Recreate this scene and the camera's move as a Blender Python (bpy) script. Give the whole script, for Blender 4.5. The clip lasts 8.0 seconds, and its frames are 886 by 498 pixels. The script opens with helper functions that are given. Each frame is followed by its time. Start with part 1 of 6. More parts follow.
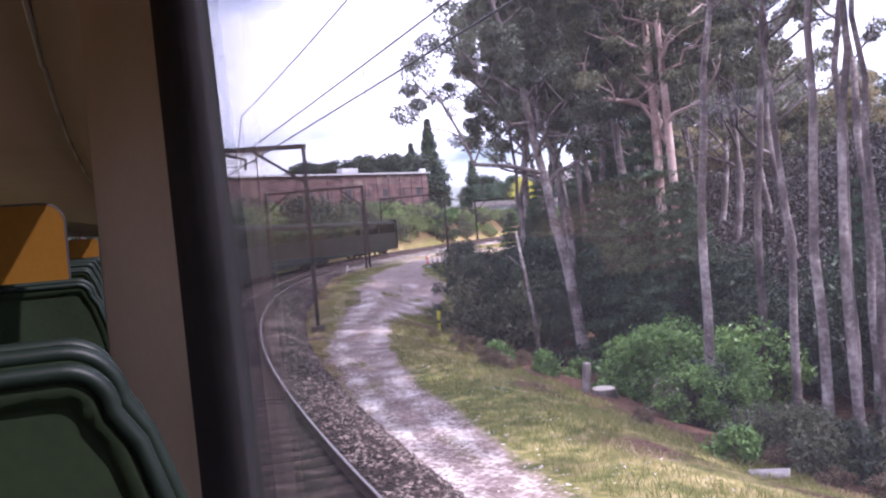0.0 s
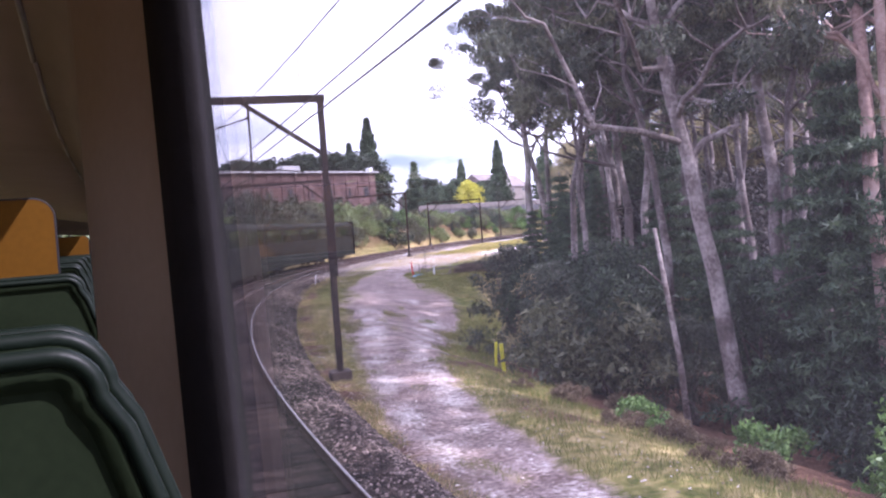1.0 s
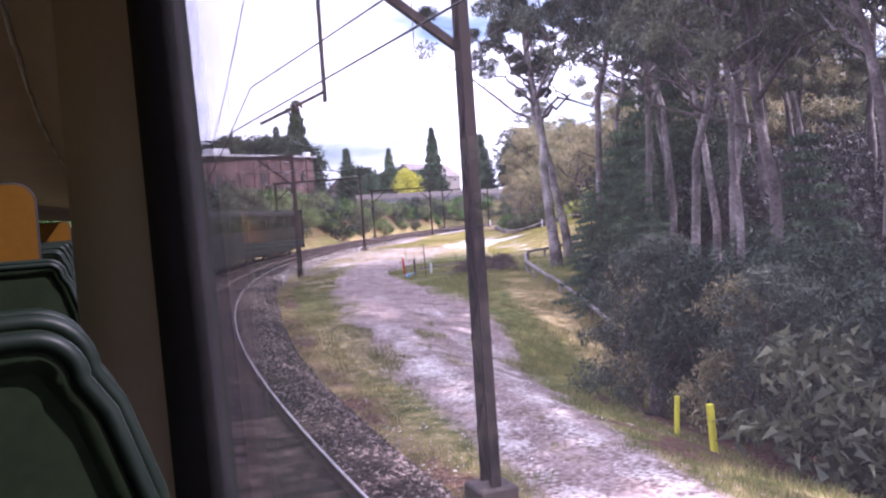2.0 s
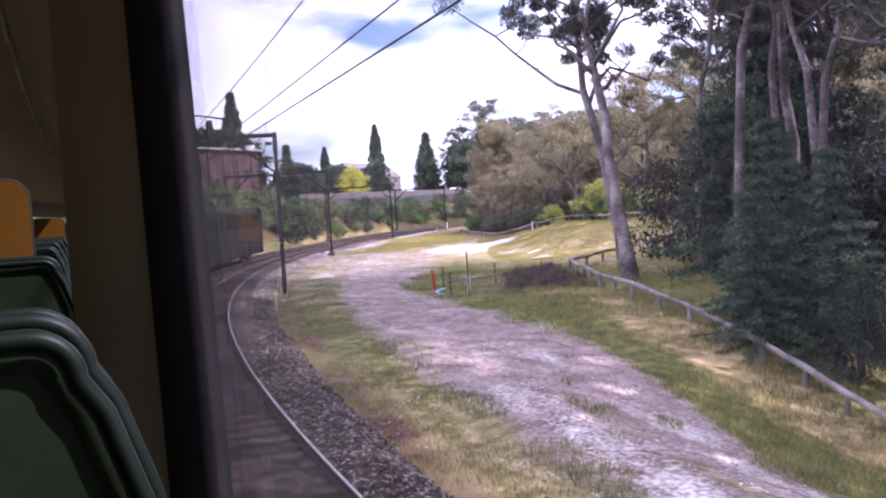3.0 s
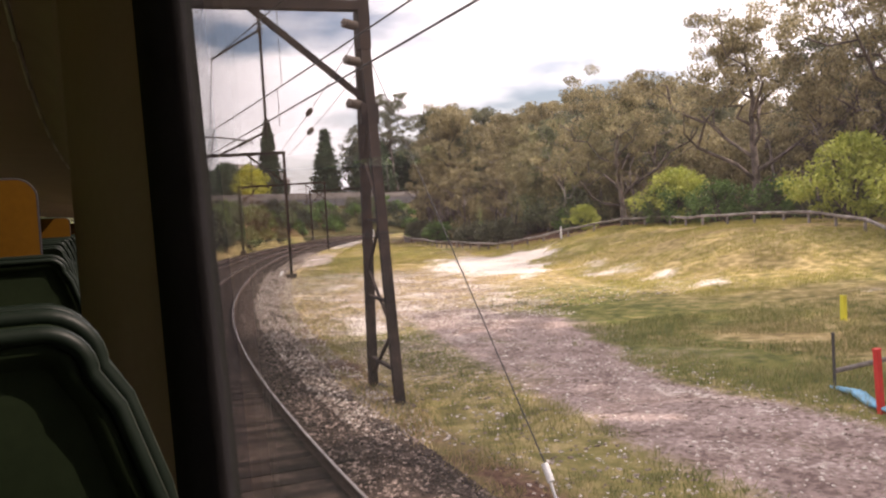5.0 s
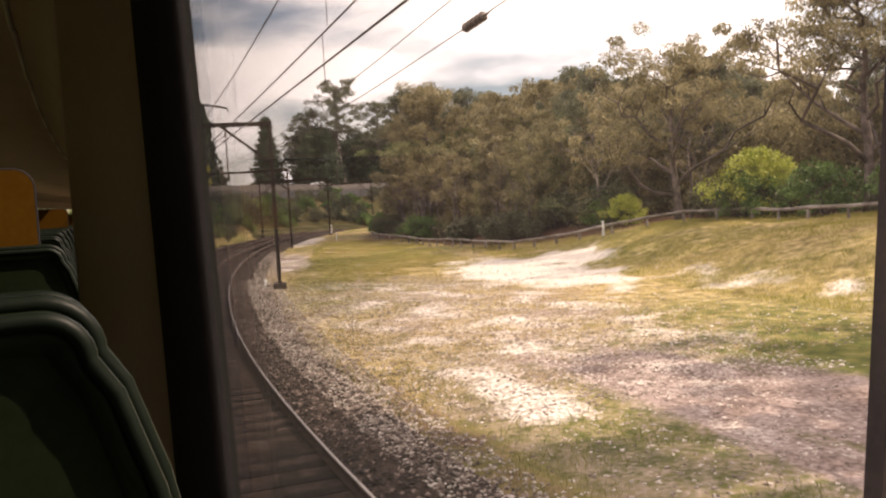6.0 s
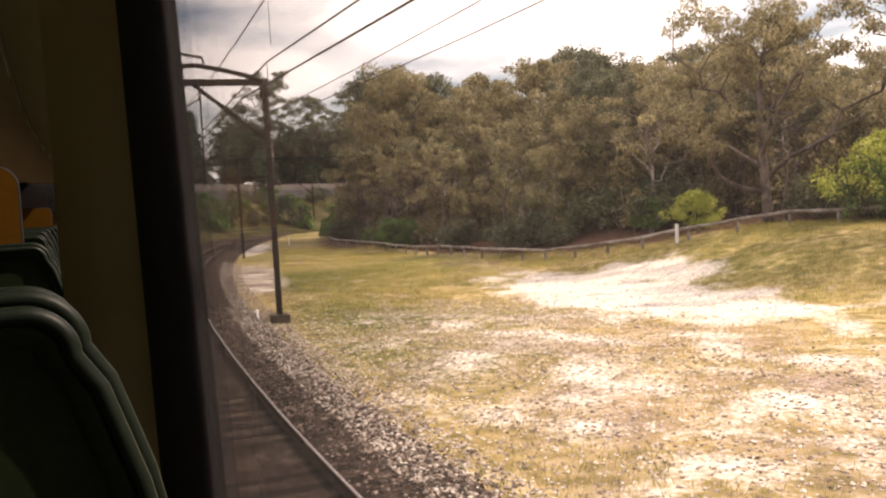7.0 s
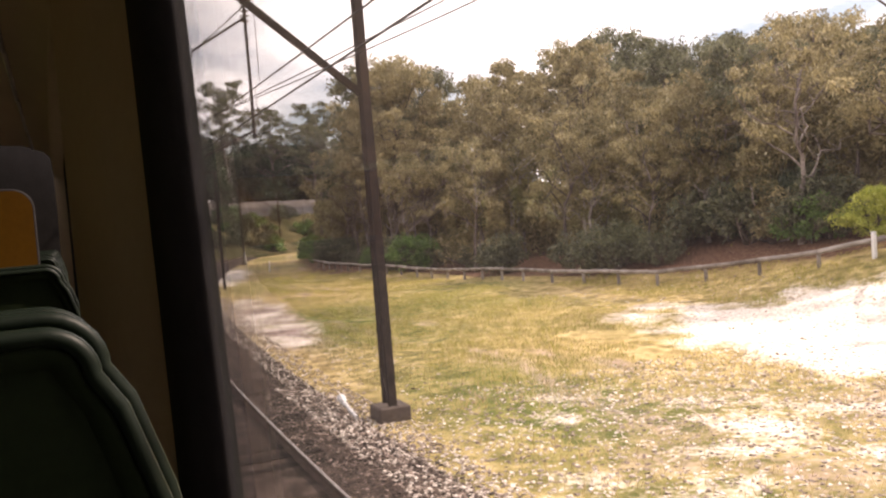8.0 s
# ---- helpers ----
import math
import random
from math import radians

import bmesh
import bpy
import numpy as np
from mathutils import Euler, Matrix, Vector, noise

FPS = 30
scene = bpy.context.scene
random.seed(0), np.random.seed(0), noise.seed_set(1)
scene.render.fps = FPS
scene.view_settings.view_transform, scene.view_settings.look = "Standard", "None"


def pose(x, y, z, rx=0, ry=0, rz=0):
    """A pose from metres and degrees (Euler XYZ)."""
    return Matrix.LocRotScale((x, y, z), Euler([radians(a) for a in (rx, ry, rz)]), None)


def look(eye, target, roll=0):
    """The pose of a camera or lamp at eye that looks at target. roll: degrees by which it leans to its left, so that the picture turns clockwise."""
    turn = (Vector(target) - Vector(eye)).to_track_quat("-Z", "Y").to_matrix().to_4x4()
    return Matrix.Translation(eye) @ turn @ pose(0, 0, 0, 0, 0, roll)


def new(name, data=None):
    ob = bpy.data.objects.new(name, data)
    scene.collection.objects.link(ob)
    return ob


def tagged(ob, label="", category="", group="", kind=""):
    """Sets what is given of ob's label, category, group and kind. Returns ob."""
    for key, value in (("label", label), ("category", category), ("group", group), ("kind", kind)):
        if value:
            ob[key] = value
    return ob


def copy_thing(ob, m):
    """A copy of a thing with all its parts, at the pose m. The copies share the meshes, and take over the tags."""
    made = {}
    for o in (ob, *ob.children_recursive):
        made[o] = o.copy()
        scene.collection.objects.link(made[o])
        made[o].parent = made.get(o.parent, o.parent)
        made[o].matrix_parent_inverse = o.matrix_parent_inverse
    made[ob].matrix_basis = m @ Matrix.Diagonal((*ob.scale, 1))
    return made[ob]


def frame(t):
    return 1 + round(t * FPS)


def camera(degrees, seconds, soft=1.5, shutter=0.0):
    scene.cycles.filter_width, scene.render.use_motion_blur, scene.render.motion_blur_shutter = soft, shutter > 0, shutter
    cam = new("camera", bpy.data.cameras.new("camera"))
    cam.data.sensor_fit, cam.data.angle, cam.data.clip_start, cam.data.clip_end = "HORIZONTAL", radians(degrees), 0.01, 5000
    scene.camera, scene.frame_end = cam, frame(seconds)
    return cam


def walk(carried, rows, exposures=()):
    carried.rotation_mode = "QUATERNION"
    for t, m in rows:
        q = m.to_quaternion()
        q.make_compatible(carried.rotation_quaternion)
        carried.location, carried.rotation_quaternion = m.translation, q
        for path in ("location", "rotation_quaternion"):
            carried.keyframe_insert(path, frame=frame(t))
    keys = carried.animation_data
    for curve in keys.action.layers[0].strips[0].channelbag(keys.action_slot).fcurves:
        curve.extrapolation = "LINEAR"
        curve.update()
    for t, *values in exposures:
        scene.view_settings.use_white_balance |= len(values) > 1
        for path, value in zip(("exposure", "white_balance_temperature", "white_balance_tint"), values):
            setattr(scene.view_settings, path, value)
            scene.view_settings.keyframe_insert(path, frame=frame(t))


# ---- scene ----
# ---------------------------------------------------------------- track line
# The railway curves to the right. s runs along the camera's line, r to its right.
R_CURVE = 171.4
K_TIGHT, K_WIDE, S_EASE = 1 / R_CURVE, 0.0031, 112.0
SPEED = 14.1          # metres a second
BAY = SPEED / 10      # length of one seat bay: 0.1 s of travel, so seats recur in the camera's view
EYE_Z = 3.945


def line_table():
    xs, ys, hs = [0.0], [0.0], [0.0]
    step = 0.5
    for i in range(900):
        k = K_TIGHT if i * step < S_EASE else K_WIDE
        h = hs[-1] + k * step / 2
        xs.append(xs[-1] + math.sin(h) * step)
        ys.append(ys[-1] + math.cos(h) * step)
        hs.append(hs[-1] + k * step)
    return np.array(xs), np.array(ys), np.array(hs)


LINE_X, LINE_Y, LINE_H = line_table()


def heading(s):
    return s * K_TIGHT if s < 0 else float(np.interp(s * 2, np.arange(901), LINE_H))


def trk(s, r=0.0, z=0.0):
    """Place at s along the line, r to its right."""
    if s < 0:
        x, y = (1 - math.cos(K_TIGHT * s)) / K_TIGHT, math.sin(K_TIGHT * s) / K_TIGHT
    else:
        n = np.arange(901)
        x, y = float(np.interp(s * 2, n, LINE_X)), float(np.interp(s * 2, n, LINE_Y))
    h = heading(s)
    return Vector((x + r * math.cos(h), y - r * math.sin(h), z))


def grade(s):
    return 0.0021 * max(-60.0, min(s, 260.0))


def at_line(s, r=0.0, z=0.0, turn=0.0):
    """Pose at a place of the line, y along it."""
    p = trk(s, r, z)
    return pose(p.x, p.y, p.z, 0, 0, turn - math.degrees(heading(s)))


# ---------------------------------------------------------------- camera
cam = camera(55.2, 8.0, soft=2.1)
# seconds, turn to the right of the line, pitch, roll (degrees), shift to the right, up (metres)
HELD = [
    (0.0, 23.39, -1.57, -4.54, 0, 0), (0.5, 23.60, -1.92, -4.11, 0, -0.004), (1.0, 23.96, -1.55, -4.11, 0, -0.008),
    (1.5, 24.67, -2.33, -4.03, 0, -0.011), (2.0, 24.95, -2.45, -3.85, 0, -0.01), (2.5, 25.2, -2.52, -3.65, 0, -0.009),
    (3.0, 25.31, -2.56, -3.44, -0.002, -0.008), (3.5, 25.04, -2.52, -3.24, -0.004, -0.007), (4.0, 24.94, -2.77, -3.12, -0.005, -0.008),
    (4.5, 24.88, -2.70, -3.54, -0.006, -0.009), (5.0, 25.02, -2.52, -3.40, -0.006, -0.01), (5.5, 25.05, -2.75, -3.38, -0.006, -0.011),
    (6.0, 25.1, -3.1, -3.37, -0.006, -0.013), (6.5, 25.14, -3.29, -3.37, -0.006, -0.015), (7.0, 25.99, -3.17, -3.31, -0.006, -0.016),
    (7.5, 26.19, -2.98, -3.29, -0.006, -0.016), (8.0, 25.22, -2.23, -4.58, -0.008, -0.016),
]
ROWS = []
for t, turn, pitch, roll, dr, dz in HELD:
    s = SPEED * t
    eye = trk(s, dr, EYE_Z + grade(s) + dz)
    h, p = heading(s) + radians(turn), radians(pitch)
    ROWS.append((t, look(eye, eye + Vector((math.sin(h) * math.cos(p), math.cos(h) * math.cos(p), math.sin(p))), roll)))
walk(cam, ROWS, [(0.0, 1.3, 5550, 36), (1.5, 1.5, 5550, 40), (3.0, 1.3, 5550, 40), (3.5, 1.15, 5900, 34), (4.5, 0.92, 7000, 26), (5.0, 0.85, 7300, 24), (6.5, 0.6, 8400, 22), (8.0, 0.97, 7700, 23)])

# ---------------------------------------------------------------- light
SUN_EL, SUN_AZ = radians(46), radians(141)     # azimuth clockwise from +y
world = bpy.data.worlds.new("sky")
scene.world = world
world.use_nodes = True
wn = world.node_tree
wn.nodes.clear()
w_out = wn.nodes.new("ShaderNodeOutputWorld")
w_bg = wn.nodes.new("ShaderNodeBackground")
w_sky = wn.nodes.new("ShaderNodeTexSky")
w_sky.sky_type, w_sky.sun_disc, w_sky.sun_elevation, w_sky.sun_rotation = "NISHITA", False, SUN_EL, SUN_AZ
w_sky.dust_density = 2.0
w_co = wn.nodes.new("ShaderNodeTexCoord")
w_map = wn.nodes.new("ShaderNodeMapping")
w_map.inputs["Scale"].default_value = (1.6, 1.6, 5.0)
w_map.inputs["Rotation"].default_value = (0, 0, radians(-5))
w_map.inputs["Location"].default_value = (1.736, 0.759, -0.043)
w_noise = wn.nodes.new("ShaderNodeTexNoise")
w_noise.inputs["Scale"].default_value, w_noise.inputs["Detail"].default_value = 1.7, 8
w_ramp = wn.nodes.new("ShaderNodeValToRGB")
w_ramp.color_ramp.elements[0].position, w_ramp.color_ramp.elements[1].position = 0.39, 0.51
w_shade = wn.nodes.new("ShaderNodeTexNoise")
w_shade.inputs["Scale"].default_value, w_shade.inputs["Detail"].default_value = 3.1, 6
w_cloud = wn.nodes.new("ShaderNodeMix")
w_cloud.data_type = "RGBA"
w_cloud.inputs["A"].default_value, w_cloud.inputs["B"].default_value = (9.0, 9.0, 9.6, 1), (13, 13, 13.2, 1)
w_mix = wn.nodes.new("ShaderNodeMix")
w_mix.data_type = "RGBA"
wn.links.new(w_co.outputs["Generated"], w_map.inputs["Vector"])
wn.links.new(w_map.outputs[0], w_noise.inputs["Vector"])
wn.links.new(w_map.outputs[0], w_shade.inputs["Vector"])
wn.links.new(w_noise.outputs["Fac"], w_ramp.inputs["Fac"])
wn.links.new(w_shade.outputs["Fac"], w_cloud.inputs["Factor"])
wn.links.new(w_ramp.outputs["Color"], w_mix.inputs["Factor"])
wn.links.new(w_sky.outputs[0], w_mix.inputs["A"])
wn.links.new(w_cloud.outputs["Result"], w_mix.inputs["B"])
wn.links.new(w_mix.outputs["Result"], w_bg.inputs["Color"])
w_bg.inputs["Strength"].default_value = 0.11
wn.links.new(w_bg.outputs[0], w_out.inputs["Surface"])

sun_data = bpy.data.lights.new("sun", "SUN")
sun_data.energy, sun_data.angle, sun_data.color = 3.2, radians(0.6), (1.0, 0.94, 0.84)
sun = new("sun", sun_data)
sun.matrix_world = look((0, 0, 0), (-math.sin(SUN_AZ) * math.cos(SUN_EL), -math.cos(SUN_AZ) * math.cos(SUN_EL), -math.sin(SUN_EL)))

# ---------------------------------------------------------------- materials
def mat(name, stops, rough=0.8, metal=0.0, scale=4.0, fine=40.0, bump=0.2, depth=0.02, spread=0.0, leaf=0.0, island=False, spec=0.5):
    """Noise between the stops (colours), a second finer noise, relief; spread varies it from object to object."""
    m = bpy.data.materials.new(name)
    m.use_nodes = True
    t = m.node_tree
    n, l = t.nodes, t.links
    b = n["Principled BSDF"]
    b.inputs["Roughness"].default_value, b.inputs["Metallic"].default_value = rough, metal
    b.inputs["Specular IOR Level"].default_value = spec
    co = n.new("ShaderNodeTexCoord")
    big, small, ramp, add = (n.new("ShaderNode" + k) for k in ("TexNoise", "TexNoise", "ValToRGB", "Math"))
    big.inputs["Scale"].default_value, big.inputs["Detail"].default_value = scale, 6
    small.inputs["Scale"].default_value, small.inputs["Detail"].default_value = fine, 4
    src = n.new("ShaderNodeNewGeometry").outputs["Position"] if not leaf else co.outputs["Object"]
    l.new(src, big.inputs["Vector"])
    l.new(src, small.inputs["Vector"])
    add.operation = "MULTIPLY_ADD"
    l.new(small.outputs["Fac"], add.inputs[0])
    add.inputs[1].default_value = 0.5
    half = n.new("ShaderNodeMath")
    half.operation = "MULTIPLY_ADD"
    l.new(big.outputs["Fac"], half.inputs[0])
    half.inputs[1].default_value, half.inputs[2].default_value = 1.0, -0.25
    l.new(half.outputs[0], add.inputs[2])
    fac = add.outputs[0]
    if spread or island:
        rnd = n.new("ShaderNodeNewGeometry").outputs["Random Per Island"] if island else n.new("ShaderNodeObjectInfo").outputs["Random"]
        more = n.new("ShaderNodeMath")
        more.operation = "MULTIPLY_ADD"
        l.new(rnd, more.inputs[0])
        more.inputs[1].default_value = spread or 0.5
        shift = n.new("ShaderNodeMath")
        shift.operation = "SUBTRACT"
        l.new(fac, shift.inputs[0])
        shift.inputs[1].default_value = (spread or 0.5) / 2
        l.new(shift.outputs[0], more.inputs[2])
        fac = more.outputs[0]
    l.new(fac, ramp.inputs["Fac"])
    el = ramp.color_ramp.elements
    for i, c in enumerate(stops):
        e = el[i] if i < 2 else el.new(1.0)
        e.position, e.color = 0.25 + 0.5 * i / max(1, len(stops) - 1), (*c, 1)
    l.new(ramp.outputs["Color"], b.inputs["Base Color"])
    if bump:
        bp = n.new("ShaderNodeBump")
        bp.inputs["Strength"].default_value, bp.inputs["Distance"].default_value = bump, depth
        l.new(add.outputs[0], bp.inputs["Height"])
        l.new(bp.outputs[0], b.inputs["Normal"])
    if leaf:
        tr, mx = n.new("ShaderNodeBsdfTranslucent"), n.new("ShaderNodeMixShader")
        l.new(ramp.outputs["Color"], tr.inputs["Color"])
        mx.inputs[0].default_value = leaf
        l.new(b.outputs[0], mx.inputs[1])
        l.new(tr.outputs[0], mx.inputs[2])
        l.new(mx.outputs[0], n["Material Output"].inputs["Surface"])
    return m


def ground_mat():
    """Grass, dry grass, dirt and sand by where they lie (attribute 'cover': r dirt, g sand, b dryness and the mound's
    sunlit tone).
    """
    m = bpy.data.materials.new("ground")
    m.use_nodes = True
    t = m.node_tree
    n, l = t.nodes, t.links
    b = n["Principled BSDF"]
    b.inputs["Roughness"].default_value = 0.95
    b.inputs["Specular IOR Level"].default_value = 0.15
    pos = n.new("ShaderNodeNewGeometry").outputs["Position"]

    def noise_of(scale, detail=6):
        k = n.new("ShaderNodeTexNoise")
        k.inputs["Scale"].default_value, k.inputs["Detail"].default_value = scale, detail
        l.new(pos, k.inputs["Vector"])
        return k.outputs["Fac"]

    def ramp_of(fac, stops):
        k = n.new("ShaderNodeValToRGB")
        for i, (p, c) in enumerate(stops):
            e = k.color_ramp.elements[i] if i < 2 else k.color_ramp.elements.new(1.0)
            e.position, e.color = p, (*c, 1)
        l.new(fac, k.inputs["Fac"])
        return k.outputs["Color"]

    def mix(fac, a, c):
        k = n.new("ShaderNodeMix")
        k.data_type = "RGBA"
        l.new(fac, k.inputs["Factor"])
        l.new(a, k.inputs["A"])
        l.new(c, k.inputs["B"])
        return k.outputs["Result"]

    def edge(mask, rough, width):
        """A mask with a ragged edge."""
        a = n.new("ShaderNodeMath")
        a.operation = "MULTIPLY_ADD"
        l.new(rough, a.inputs[0])
        a.inputs[1].default_value = 0.9
        l.new(mask, a.inputs[2])
        r = n.new("ShaderNodeMapRange")
        l.new(a.outputs[0], r.inputs["Value"])
        r.inputs["From Min"].default_value, r.inputs["From Max"].default_value = 0.95 - width, 0.95 + width
        return r.outputs[0]

    at = n.new("ShaderNodeAttribute")
    at.attribute_name = "cover"
    sep = n.new("ShaderNodeSeparateColor")
    l.new(at.outputs["Color"], sep.inputs[0])
    big, mid, fine = noise_of(0.35), noise_of(2.2, 8), noise_of(9.0, 8)
    green = ramp_of(mid, [(0.35, (0.075, 0.09, 0.02)), (0.5, (0.14, 0.145, 0.034)), (0.65, (0.23, 0.2, 0.066))])
    straw = ramp_of(mid, [(0.3, (0.2, 0.145, 0.06)), (0.5, (0.37, 0.275, 0.12)), (0.7, (0.54, 0.42, 0.22))])
    soil = ramp_of(fine, [(0.38, (0.13, 0.088, 0.076)), (0.62, (0.3, 0.222, 0.196))])
    clay = ramp_of(fine, [(0.35, (0.24, 0.175, 0.155)), (0.65, (0.48, 0.38, 0.345))])
    blot = n.new("ShaderNodeMapRange")
    l.new(noise_of(1.1, 8), blot.inputs["Value"])
    blot.inputs["From Min"].default_value, blot.inputs["From Max"].default_value = 0.36, 0.64
    dirt = mix(blot.outputs[0], soil, clay)
    sand = ramp_of(fine, [(0.34, (0.4, 0.32, 0.265)), (0.47, (0.66, 0.585, 0.515)), (0.62, (0.81, 0.755, 0.685))])
    litter = ramp_of(fine, [(0.36, (0.06, 0.028, 0.018)), (0.5, (0.115, 0.06, 0.038)), (0.64, (0.185, 0.11, 0.072))])
    rub = n.new("ShaderNodeMath")
    rub.operation = "MULTIPLY_ADD"
    l.new(fine, rub.inputs[0])
    rub.inputs[1].default_value = 0.6
    less = n.new("ShaderNodeMath")
    less.operation = "MULTIPLY"
    l.new(mid, less.inputs[0])
    less.inputs[1].default_value = 0.45
    l.new(less.outputs[0], rub.inputs[2])
    c = mix(edge(sep.outputs["Blue"], rub.outputs[0], 0.22), green, straw)
    c = mix(edge(at.outputs["Alpha"], mid, 0.2), c, litter)
    c = mix(edge(sep.outputs["Red"], rub.outputs[0], 0.2), c, dirt)
    c = mix(edge(sep.outputs["Green"], rub.outputs[0], 0.2), c, sand)
    l.new(c, b.inputs["Base Color"])
    bp = n.new("ShaderNodeBump")
    bp.inputs["Strength"].default_value, bp.inputs["Distance"].default_value = 0.45, 0.05
    l.new(fine, bp.inputs["Height"])
    l.new(bp.outputs[0], b.inputs["Normal"])
    return m


def glass_mat(name, tint, gloss, glare_haze=0.007):
    m = bpy.data.materials.new(name)
    m.use_nodes = True
    t = m.node_tree
    n, l = t.nodes, t.links
    n.remove(n["Principled BSDF"])
    tr, gl, mx, lw, pw = (n.new("ShaderNode" + k) for k in ("BsdfTransparent", "BsdfGlossy", "MixShader", "LayerWeight", "Math"))
    tr.inputs["Color"].default_value = (*tint, 1)
    gl.inputs["Roughness"].default_value = gloss
    lw.inputs["Blend"].default_value = 0.5
    pw.operation = "POWER"
    pw.inputs[1].default_value = 4.0
    l.new(lw.outputs["Facing"], pw.inputs[0])
    l.new(pw.outputs[0], mx.inputs[0])
    l.new(tr.outputs[0], mx.inputs[1])
    l.new(gl.outputs[0], mx.inputs[2])
    # thin purplish film puts the haze of window glare into the glass
    film, veil = n.new("ShaderNodeBsdfTranslucent"), n.new("ShaderNodeMixShader")
    film.inputs["Color"].default_value = (0.9, 0.86, 0.95, 1)
    veil.inputs[0].default_value = glare_haze
    l.new(mx.outputs[0], veil.inputs[1])
    l.new(film.outputs[0], veil.inputs[2])
    l.new(veil.outputs[0], n["Material Output"].inputs["Surface"])
    return m


